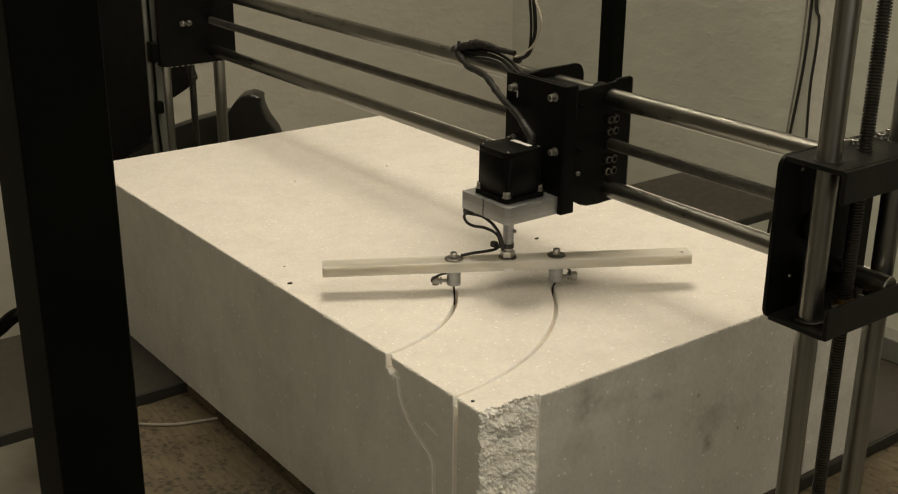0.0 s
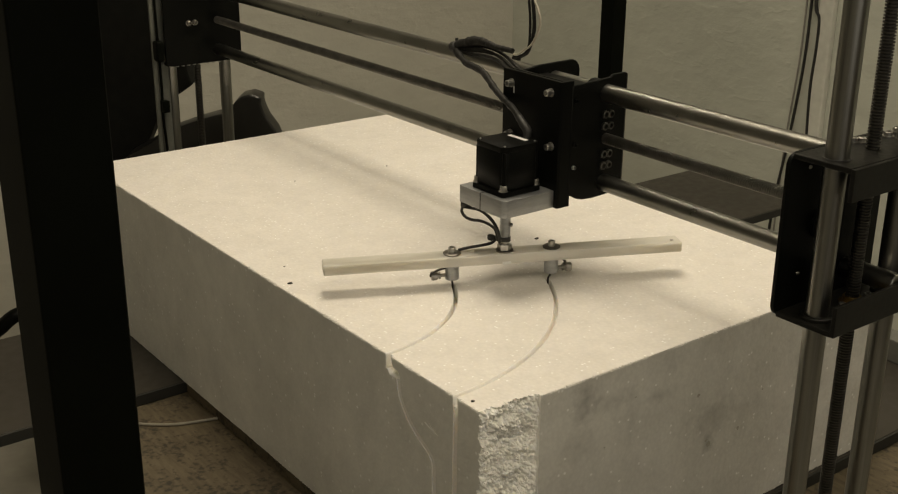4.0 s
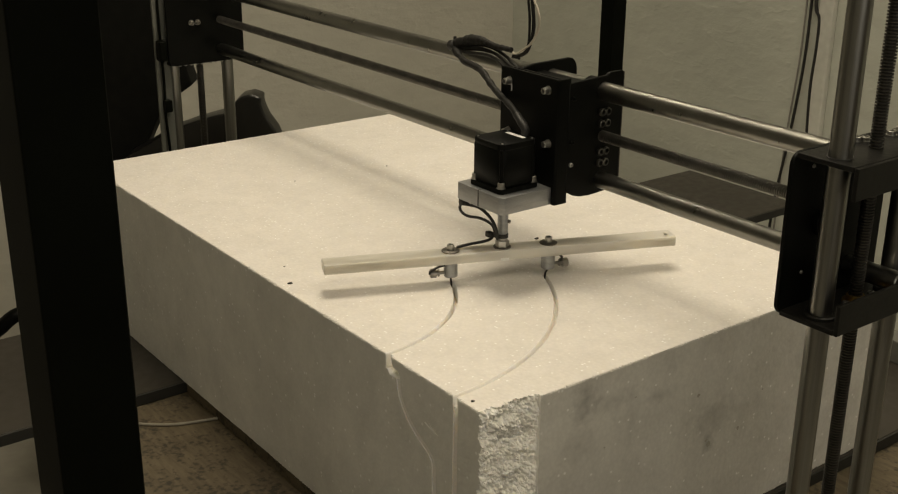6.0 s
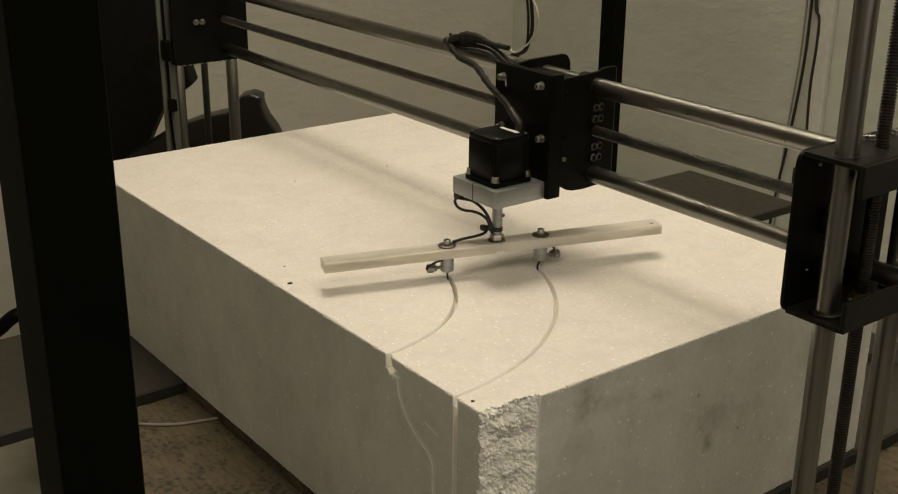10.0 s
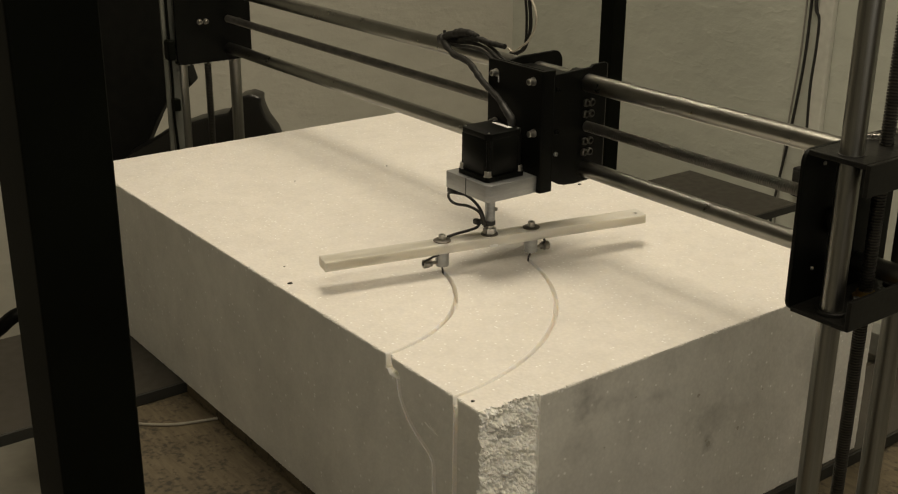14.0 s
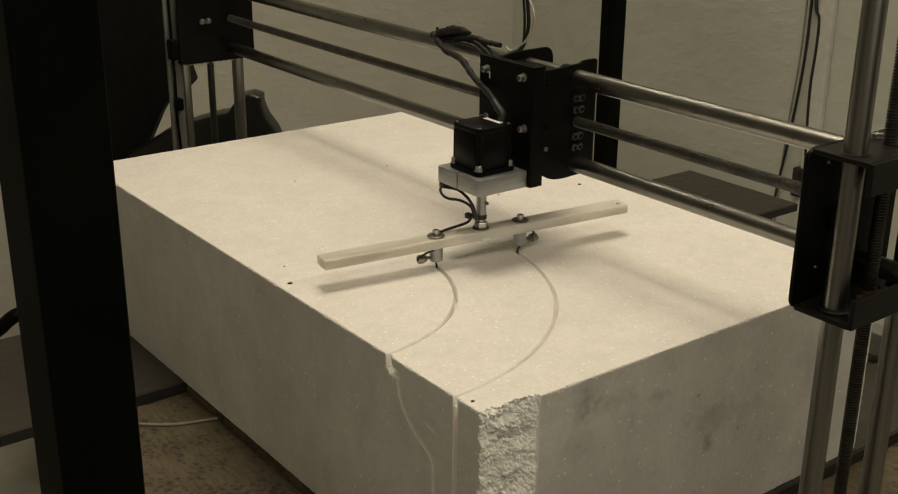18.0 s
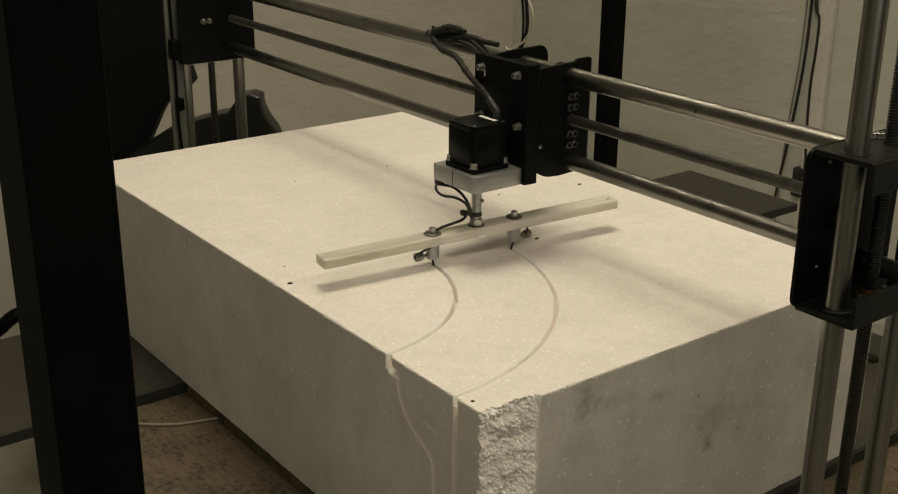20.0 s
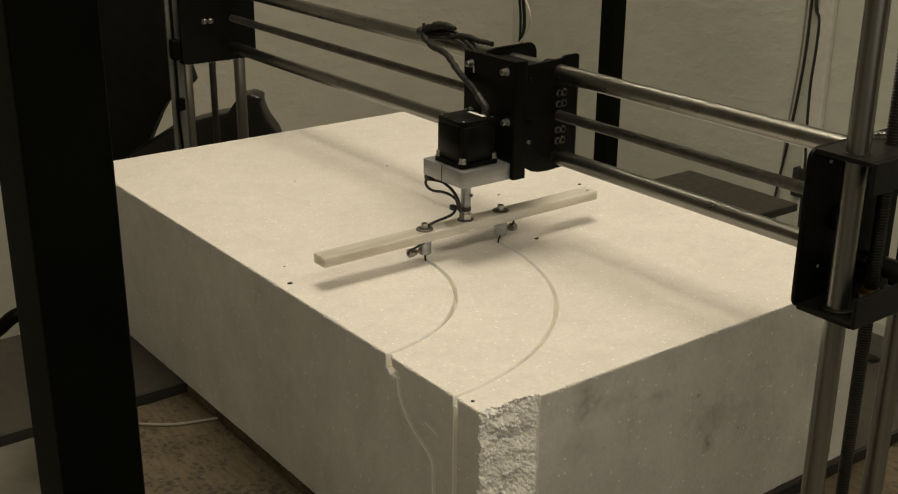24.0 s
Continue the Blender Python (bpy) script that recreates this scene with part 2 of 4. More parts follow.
def lathe(a, axis, profile, segs=24, bm=None):
    """Turned solid: profile is (distance along axis, radius) from point a."""
    axis = Vector(axis).normalized()
    u = axis.orthogonal().normalized()
    v = axis.cross(u)
    b = bm or bmesh.new()
    rings = []
    for d, r in profile:
        rings.append([b.verts.new(Vector(a) + axis * d + (u * math.cos(2 * math.pi * i / segs) + v * math.sin(2 * math.pi * i / segs)) * r) for i in range(segs)])
    for p, q in zip(rings, rings[1:]):
        for i in range(segs):
            b.faces.new((p[i], p[(i + 1) % segs], q[(i + 1) % segs], q[i]))
    b.faces.new(rings[0][::-1])
    b.faces.new(rings[-1])
    return b


def rod(a, c, r, segs=24, ch=0.001, bm=None):
    d = Vector(c) - Vector(a)
    n = d.length
    return lathe(a, d, [(0, r - ch), (ch, r), (n - ch, r), (n, r - ch)], segs, bm)


def thread(a, c, r, pitch, depth, segs=14):
    d = Vector(c) - Vector(a)
    n = int(d.length / pitch)
    prof = []
    for i in range(n):
        prof += [(i * pitch, r - depth), (i * pitch + 0.45 * pitch, r - depth), (i * pitch + 0.55 * pitch, r), (i * pitch + 0.9 * pitch, r)]
    b = lathe(a, d, prof, segs)
    for k, f in enumerate(b.faces):
        if k // segs % 4 in (0, 3):
            f.material_index = 1
    return b


def slab(outline, axis, lo, hi, r=0.0, segs=2):
    """Extrudes a 2D outline along axis 0, 1 or 2; the outline is in the two other axes, in order."""
    b = bmesh.new()
    at = lambda p, h: Vector((h, p[0], p[1]) if axis == 0 else (p[0], h, p[1]) if axis == 1 else (p[0], p[1], h))
    lower = [b.verts.new(at(p, lo)) for p in outline]
    upper = [b.verts.new(at(p, hi)) for p in outline]
    n = len(outline)
    b.faces.new(lower)
    b.faces.new(upper[::-1])
    for i in range(n):
        b.faces.new((lower[i], upper[i], upper[(i + 1) % n], lower[(i + 1) % n]))
    bmesh.ops.recalc_face_normals(b, faces=b.faces[:])
    if r:
        bmesh.ops.bevel(b, geom=b.edges[:], offset=r, segments=segs, affect="EDGES", profile=0.6)
    return b


def rounded(x0, x1, y0, y1, radii, n=6):
    """Rectangle with its own radius at each corner: (x0,y0), (x1,y0), (x1,y1), (x0,y1)."""
    pts = []
    for (cx, cy, sx, sy), r, a0 in zip(((x0, y0, 1, 1), (x1, y0, -1, 1), (x1, y1, -1, -1), (x0, y1, 1, -1)), radii, (180, 270, 0, 90)):
        if r <= 0:
            pts.append((cx, cy))
            continue
        for i in range(n + 1):
            a = radians(a0 + 90 * i / n)
            pts.append((cx + sx * r + r * math.cos(a), cy + sy * r + r * math.sin(a)))
    return pts


def cable(points, r, segs=10, steps=8, bm=None):
    """A tube along a smooth line through the points."""
    P = [Vector(p) for p in points]
    line = []
    for i in range(len(P) - 1):
        a, b0, c, d = P[max(i - 1, 0)], P[i], P[i + 1], P[min(i + 2, len(P) - 1)]
        for k in range(steps):
            s = k / steps
            line.append(0.5 * ((2 * b0) + (c - a) * s + (2 * a - 5 * b0 + 4 * c - d) * s * s + (3 * b0 - a - 3 * c + d) * s ** 3))
    line.append(P[-1])
    b = bm or bmesh.new()
    rings, u = [], None
    for i, q in enumerate(line):
        tan = (line[min(i + 1, len(line) - 1)] - line[max(i - 1, 0)]).normalized()
        u = (tan.orthogonal() if u is None else u - tan * u.dot(tan)).normalized()
        v = tan.cross(u)
        rr = r(i / (len(line) - 1)) if callable(r) else r
        rings.append([b.verts.new(q + (u * math.cos(2 * math.pi * j / segs) + v * math.sin(2 * math.pi * j / segs)) * rr) for j in range(segs)])
    for p, q in zip(rings, rings[1:]):
        for j in range(segs):
            b.faces.new((p[j], p[(j + 1) % segs], q[(j + 1) % segs], q[j]))
    b.faces.new(rings[0][::-1])
    b.faces.new(rings[-1])
    return b


def socket_bolt(at, axis, r, h, washer=0.0):
    """Cap screw with its washer and socket, pointing along axis from the face it sits on."""
    prof = [(0, washer), (0.0012, washer), (0.0012, r)] if washer else [(0, r)]
    prof += [(h - 0.0006, r), (h, r - 0.0006), (h, r * 0.62), (h - 0.0035, r * 0.58)]
    return lathe(at, axis, prof, 16)


# ---- the room ----
def setting(name, bm, material, label):
    return tagged(part(name, bm, material), label, "", "", "structure")


FLOOR_Z, TOP_Z = -0.80, 2.30
X0, X1, Y0, Y1 = -2.2, 2.29, -2.6, 2.69
setting("floor", box(X0 - 0.2, X1 + 0.2, Y0 - 0.2, Y1 + 0.2, FLOOR_Z - 0.1, FLOOR_Z), FLOOR, "bare light grey concrete workshop floor")
setting("ceiling", box(X0 - 0.2, X1 + 0.2, Y0 - 0.2, Y1 + 0.2, TOP_Z, TOP_Z + 0.1), CEILING, "plain pale painted ceiling")
setting("wall_north", box(X0 - 0.2, X1 + 0.2, Y1, Y1 + 0.2, FLOOR_Z, TOP_Z), WALL_WARM, "roughly trowelled greyish plaster wall")
setting("wall_east", box(X1, X1 + 0.2, Y0, Y1, FLOOR_Z, TOP_Z), WALL, "roughly trowelled greyish plaster wall")
wx0, wx1, wz0, wz1 = FILL_OPENING
south = box(X0 - 0.2, wx0, Y0 - 0.2, Y0, FLOOR_Z, TOP_Z)
box(wx1, X1 + 0.2, Y0 - 0.2, Y0, FLOOR_Z, TOP_Z, bm=south)
box(wx0, wx1, Y0 - 0.2, Y0, FLOOR_Z, wz0, bm=south)
box(wx0, wx1, Y0 - 0.2, Y0, wz1, TOP_Z, bm=south)
setting("wall_south", south, DARK_WALL, "unseen closing wall, made dark to hold back bounce and reflections")
# west wall is out of view; its grey sets the bounce on the foam's side
setting("wall_west", box(X0 - 0.2, X0, Y0, Y1, FLOOR_Z, TOP_Z), WALL_GREY, "unseen grey closing wall, toned for the light it bounces")
# made-up window that frames the fill light
window = tagged(new("fill_window"), "made-up white framed window around the fill light", "", "", "structure")
window.location = ((wx0 + wx1) / 2, Y0 - 0.1, (wz0 + wz1) / 2)
w2, h2 = (wx1 - wx0) / 2, (wz1 - wz0) / 2
for x, z, sx, sz in ((0, h2 - 0.03, w2, 0.03), (0, -h2 + 0.03, w2, 0.03), (-w2 + 0.03, 0, 0.03, h2 - 0.06), (w2 - 0.03, 0, 0.03, h2 - 0.06), (0, 0, 0.025, h2 - 0.06)):
    part("window_frame", box(x - sx, x + sx, -0.03, 0.03, z - sz, z + sz, 0.004), TRIM, window)

# ---- the tool's path: a slow circular arc about a point beside the block ----
CENTRE, RADIUS = Vector((-0.0117, 0.3645)), 0.2630
FOAM_L, FOAM_W, FOAM_H = 1.0, 0.619, 0.2474
KERF_INNER, KERF_OUTER, KERF = 0.2026, 0.3170, 0.0046
DEEP_INNER, DEEP_OUTER = 0.0165, 0.0115
SIZE, BAR_Z, LEAN = 0.983, 0.2820, 1.235
LIFT, SHIFT = EYE.z * (1 - SIZE), EYE.y * (1 - SIZE)


def swing(t):
    return -32.675 + 1.2359 * t + 0.0020 * t * t


def axis_at(t):
    a = radians(swing(t))
    return CENTRE.x + RADIUS * math.cos(a), CENTRE.y + RADIUS * math.sin(a)


# ---- foam block with its cuts and the broken corner ----
def arc_solid(radius, width, a0, a1, z0, z1, steps=70):
    """A curved slot whose mouth is melted to a soft lip just under the top of the foam."""
    b = bmesh.new()
    rows = []
    w, low, lip = width / 2, FOAM_H - 0.0016, width / 2 + 0.0009
    section = [(-w, z0), (w, z0), (w, low), (w + 0.0003, low + 0.0009), (lip, FOAM_H - 0.0001), (lip, z1), (-lip, z1), (-lip, FOAM_H - 0.0001), (-w - 0.0003, low + 0.0009), (-w, low)]
    if z1 < FOAM_H:
        section = [(r, min(z, z1)) for r, z in section[:5] + section[7:]]
    for i in range(steps + 1):
        a = radians(a0 + (a1 - a0) * i / steps)
        c, s = math.cos(a), math.sin(a)
        rows.append([b.verts.new((CENTRE.x + r * c, CENTRE.y + r * s, z)) for r, z in ((radius + d, h) for d, h in section)])
    for p, q in zip(rows, rows[1:]):
        for j in range(len(p)):
            b.faces.new((p[j], p[(j + 1) % len(p)], q[(j + 1) % len(p)], q[j]))
    b.faces.new(rows[0][::-1])
    b.faces.new(rows[-1])
    bmesh.ops.recalc_face_normals(b, faces=b.faces[:])
    return b


def ribbon_solid(line, width, x0, x1):
    """A slot that follows a line in y and z, cut into the face x = 0."""
    b = bmesh.new()
    P = [Vector(p) for p in line]
    rows = []
    for i, q in enumerate(P):
        tan = (P[min(i + 1, len(P) - 1)] - P[max(i - 1, 0)]).normalized()
        n = Vector((-tan.y, tan.x)) * width / 2
        rows.append([b.verts.new((x, (q + n * s).x, (q + n * s).y)) for x, s in ((x0, -1), (x0, 1), (x1, 1), (x1, -1))])
    for p, q in zip(rows, rows[1:]):
        for j in range(4):
            b.faces.new((p[j], p[(j + 1) % 4], q[(j + 1) % 4], q[j]))
    b.faces.new(rows[0][::-1])
    b.faces.new(rows[-1])
    bmesh.ops.recalc_face_normals(b, faces=b.faces[:])
    return b


def chip_solid(outline, depth, shrink):
    """A chip broken out of the face x = 0, narrowing inwards."""
    b = bmesh.new()
    mid = Vector((sum(y for y, z in outline), sum(z for y, z in outline))) / len(outline)
    rows = [[b.verts.new((x, *(mid + (Vector(q) - mid) * f))) for q in outline] for x, f in ((-0.004, 1.06), (depth * 0.5, 0.95), (depth, shrink))]
    for p, q in zip(rows, rows[1:]):
        for j in range(len(p)):
            b.faces.new((p[j], p[(j + 1) % len(p)], q[(j + 1) % len(p)], q[j]))
    b.faces.new(rows[0][::-1])
    b.faces.new(rows[-1])
    bmesh.ops.recalc_face_normals(b, faces=b.faces[:])
    return b


def broken_solid():
    """What broke away at the corner: a solid whose inner side is a coarse face of torn beads."""
    b = bmesh.new()
    nx, nz, grid, front = 96, 300, [], []
    for i in range(nx + 1):
        col = []
        for k in range(nz + 1):
            x, z = -0.004 + 0.072 * i / nx, -0.004 + (FOAM_H + 0.008) * k / nz
            d, near = noise.voronoi(Vector((x * 310, 3.1, z * 310)))
            bead = max(0.0, 1 - (d[0] / 0.8) ** 2)
            big = noise.noise(Vector((x * 40, 9.0, z * 60))) + 0.5 * noise.noise(Vector((x * 95, 4.0, z * 130)))
            y = (0.0098 - 0.0036 * bead - 0.0056 * big - 0.0034 * noise.noise(near[0] * 7.3)) * (1 - 0.55 * max(0.0, (i / nx - 0.82) / 0.18))
            side = 0.0012 * noise.noise(Vector((7.0, 2.0, z * 90))) if i == nx else 0.0
            col.append(b.verts.new((x + side, min(max(y, 0.0003), 0.0190), z)))
        grid.append(col)
    for i in range(nx):
        for k in range(nz):
            b.faces.new((grid[i][k], grid[i + 1][k], grid[i + 1][k + 1], grid[i][k + 1]))
    rim = [grid[i][0] for i in range(nx + 1)] + [grid[nx][k] for k in range(1, nz + 1)] + [grid[i][nz] for i in range(nx - 1, -1, -1)] + [grid[0][k] for k in range(nz - 1, 0, -1)]
    out = [b.verts.new((v.co.x, -0.012, v.co.z)) for v in rim]
    for i in range(len(rim)):
        b.faces.new((rim[i], rim[(i + 1) % len(rim)], out[(i + 1) % len(rim)], out[i]))
    b.faces.new(out)
    return b


def foam_block():
    block = thing("foam_block", "large white expanded polystyrene block being cut, one corner broken", "foam block")
    # body: flat faces inside a rim of short segments, the edges worn uneven bead by bead
    size, rim = (FOAM_W, FOAM_L, FOAM_H), 0.0022
    b = bmesh.new()
    made = {}

    def at(co):
        key = tuple(round(v * 1e5) for v in co)
        if key not in made:
            co = Vector(co)
            ends = [v < 1e-6 or v > size[n] - 1e-6 for n, v in enumerate(co)]
            if sum(ends) >= 2:
                w = 0.0002 + 0.0012 * max(0, noise.noise(co * 420) + 0.1) + 0.0007 * max(0, noise.noise(co * 120)) + 0.0006 * max(0, noise.noise(co * 35))
                co = Vector([(w if v < 1e-6 else v - w) if e else v for v, e in zip(co, ends)])
            made[key] = b.verts.new(co)
        return made[key]

    def samples(n):
        count = int((size[n] - 2 * rim) / 0.0011)
        return [rim + (size[n] - 2 * rim) * i / count for i in range(count + 1)]

    for n in range(3):
        u, v = [m for m in range(3) if m != n]
        for end in (0.0, size[n]):
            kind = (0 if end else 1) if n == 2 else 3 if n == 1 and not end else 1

            def on(p, q):
                co = [0.0, 0.0, 0.0]
                co[n], co[u], co[v] = end, p, q
                return at(co)

            pu, pv, U, V = samples(u), samples(v), size[u], size[v]
            outer = [(p, 0.0) for p in pu] + [(U, q) for q in pv] + [(p, V) for p in pu[::-1]] + [(0.0, q) for q in pv[::-1]]
            inside = [(p, rim) for p in pu] + [(U - rim, q) for q in pv] + [(p, V - rim) for p in pu[::-1]] + [(rim, q) for q in pv[::-1]]
            corners = {len(pu) - 1: (U, 0.0), len(pu) + len(pv) - 1: (U, V), 2 * len(pu) + len(pv) - 1: (0.0, V), len(outer) - 1: (0.0, 0.0)}
            for i in range(len(outer)):
                k = (i + 1) % len(outer)
                if i in corners:
                    quad = (on(*outer[i]), on(*corners[i]), on(*outer[k]), on(*inside[i]))
                else:
                    quad = (on(*outer[i]), on(*outer[k]), on(*inside[k]), on(*inside[i]))
                b.faces.new(quad).material_index = kind
            loop = []
            for p in inside:
                if not loop or loop[-1] is not on(*p):
                    loop.append(on(*p))
            if loop[0] is loop[-1]:
                loop.pop()
            b.faces.new(loop).material_index = kind
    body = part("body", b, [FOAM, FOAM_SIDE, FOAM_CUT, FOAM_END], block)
    inner = [(0.1425, 0.2300), (0.1418, 0.2240), (0.1407, 0.2165), (0.1384, 0.2088), (0.1352, 0.2030), (0.1313, 0.1975), (0.1262, 0.1912), (0.1192, 0.1848), (0.1110, 0.1792), (0.1023, 0.1744), (0.0945, 0.1703), (0.0875, 0.1660), (0.0826, 0.161), (0.0806, 0.1545), (0.080, 0.13), (0.080, -0.01)]
    chip = [(0.1538, 0.2410), (0.1516, 0.2374), (0.1480, 0.2366), (0.1442, 0.2364), (0.1412, 0.2340), (0.1386, 0.2292), (0.1424, 0.2270), (0.1505, 0.2262), (0.1575, 0.2264), (0.1614, 0.2306), (0.1615, 0.2372), (0.1608, 0.2410)]
    outer = [(0.0455, 0.26), (0.0458, 0.20), (0.0464, 0.10), (0.0464, -0.01)]
    cutters = [arc_solid(KERF_INNER, KERF, -100, 0.4, FOAM_H - DEEP_INNER, FOAM_H + 0.01), arc_solid(KERF_OUTER, KERF, -100, 0.4, FOAM_H - DEEP_OUTER, FOAM_H + 0.01),
               ribbon_solid(inner, 0.0070, -0.01, 0.0012), box(-0.01, 0.0034, 0.1540, 0.1612, 0.2390, 0.26), chip_solid(chip, 0.0085, 0.62), ribbon_solid(outer, 0.0074, -0.01, 0.0011)]
    # the broken corner is taken out of the near end face
    cutters.append(broken_solid())
    made = []
    for c in cutters:
        o = part("cutter", c, FOAM_BROKEN if c is cutters[-1] else FOAM_CUT)
        mod = body.modifiers.new("cut", "BOOLEAN")
        mod.operation, mod.object, mod.solver, mod.material_mode = "DIFFERENCE", o, "EXACT", "TRANSFER"
        made.append(o)
    bpy.context.view_layer.update()
    cut = bpy.data.meshes.new_from_object(body.evaluated_get(bpy.context.evaluated_depsgraph_get()))
    body.modifiers.clear()
    body.data = cut
    for o in made:
        bpy.data.objects.remove(o)
    # stain specks and scratches in the aged faces
    for x, z, r in ((0.299, 0.176, 0.0022), (0.323, 0.108, 0.0034), (0.3185, 0.1135, 0.0020), (0.372, 0.112, 0.0022), (0.20, 0.205, 0.0012), (0.41, 0.150, 0.0012), (0.158, 0.160, 0.0010)):
        d = bmesh.new()
        bmesh.ops.create_icosphere(d, subdivisions=2, radius=r)
        for v in d.verts:
            v.co *= 1 + 0.6 * noise.noise(v.co * 500 + Vector((x * 90, 0, 0)))
            v.co.y *= 0.15
        part("stain_speck", d, STAIN, block, "grey stain speck").location = (x, -0.0001, z)
    for line, r in (([(0, 0.815, 0.1085), (-0.0002, 0.802, 0.106), (-0.0002, 0.792, 0.101), (-0.0002, 0.788, 0.094), (0, 0.786, 0.0885)], 0.00018), ([(0, 0.0954, 0.1982), (-0.0003, 0.0880, 0.1960), (0, 0.0790, 0.1952)], 0.0004),
                    ([(0, 0.0940, 0.1968), (-0.0003, 0.0860, 0.1945), (0, 0.0740, 0.1930)], 0.0003), ([(0, 0.0900, 0.1990), (-0.0002, 0.0840, 0.1972), (0, 0.0780, 0.1968)], 0.0002)):
        part("scratch", cable(line, r, 6), FOAM_SIDE if r > 0.00025 else FOAM, block, "thin pale scratch")
    # uncut foam still standing in front of the wires; it turns with the cut
    cores = []
    for r, deep in ((KERF_INNER, DEEP_INNER), (KERF_OUTER, DEEP_OUTER)):
        a = arc_solid(r, KERF + 0.0002, 0, 33, FOAM_H - deep + 0.0002, FOAM_H - 0.00015, 30)
        bmesh.ops.translate(a, verts=a.verts[:], vec=(-CENTRE.x, -CENTRE.y, 0))
        o = part("uncut_core", a, FOAM, block)
        o.matrix_basis = pose(CENTRE.x, CENTRE.y, 0, 0, 0, swing(0))
        cores.append(o)
    return block, cores


block, cores = foam_block()

# ---- boards, plywood base and bench ----
bench = thing("workbench", "wide plywood-topped bench under the cutting machine", "workbench", pose(0.5, 0.5, FLOOR_Z))


def at_bench(x0, x1, y0, y1, z0, z1, r=0.0):
    return box(x0 - 0.5, x1 - 0.5, y0 - 0.5, y1 - 0.5, z0 - FLOOR_Z, z1 - FLOOR_Z, r)


part("top", at_bench(-0.17, 1.00, -0.30, 0.95, -0.046, -0.0174, 0.002), PLYWOOD, bench, "stained brown plywood top")
part("tongue", at_bench(0.12, 0.54, 0.9502, 1.36, -0.046, -0.0174, 0.002), PLYWOOD, bench)
for x, y in ((0.10, -0.20), (0.84, -0.20), (0.10, 0.84), (0.84, 0.84)):
    part("leg", at_bench(x, x + 0.06, y, y + 0.06, FLOOR_Z, -0.046, 0.003), BLACK_POST, bench)


def support_board(y0, y1):
    ob = thing("support_board", "flat anthracite support board lying under the foam block", "board", pose(0.5, (y0 + y1) / 2, -0.0172), "boards under the block")
    h = (y1 - y0) / 2
    part("panel", box(-0.86, 0.896, -h, h, 0.0, 0.017, 0.0012), BOARD, ob)
    part("front_edging", box(-0.86, 0.896, -h - 0.0035, -h - 0.0002, 0.0006, 0.0163, 0.0006), BOARD_EDGE, ob, "darker edge strip")
    return ob


support_board(0.687, 0.985)
# added filler: covers the shadow band between block and bench top
strip = thing("gap_filler", "plywood strip added to hide the dark gap under the foam block", "strip", pose(0.03, 0.41, -0.0172))
part("panel", box(-0.0285, 0.024, -0.27, 0.27, 0.0, 0.0166, 0.001), PLYWOOD, strip)
support_board(-0.004, 0.134)
rail = thing("frame_rail", "grey-green square steel tube laid across the boards", "rail", pose(0.90, 0.45, 0.0))
part("tube", box(-0.018, 0.018, -0.46, 0.56, 0.0002, 0.036, 0.002), GREYMETAL, rail)


# ---- frame posts ----
def frame_post(x, y, s, top, label):
    ob = thing("frame_post", label, "post", pose(x, y, FLOOR_Z), "machine frame posts")
    part("tube", box(-s / 2, s / 2, -s / 2, s / 2, 0.006, top - FLOOR_Z, s * 0.045, 3), BLACK_POST, ob)
    part("foot_plate", box(-s * 0.8, s * 0.8, -s * 0.8, s * 0.8, 0, 0.006, 0.001), BLACK, ob)
    return ob


frame_post(-0.359, 0.027, 0.060, 1.25, "black painted square steel frame post beside the bench")
frame_post(1.284, 1.148, 0.040, 1.25, "slim black square steel post standing before the wall")


# ---- gantry: upright rods, cross rods, end brackets ----
AX0 = axis_at(0)


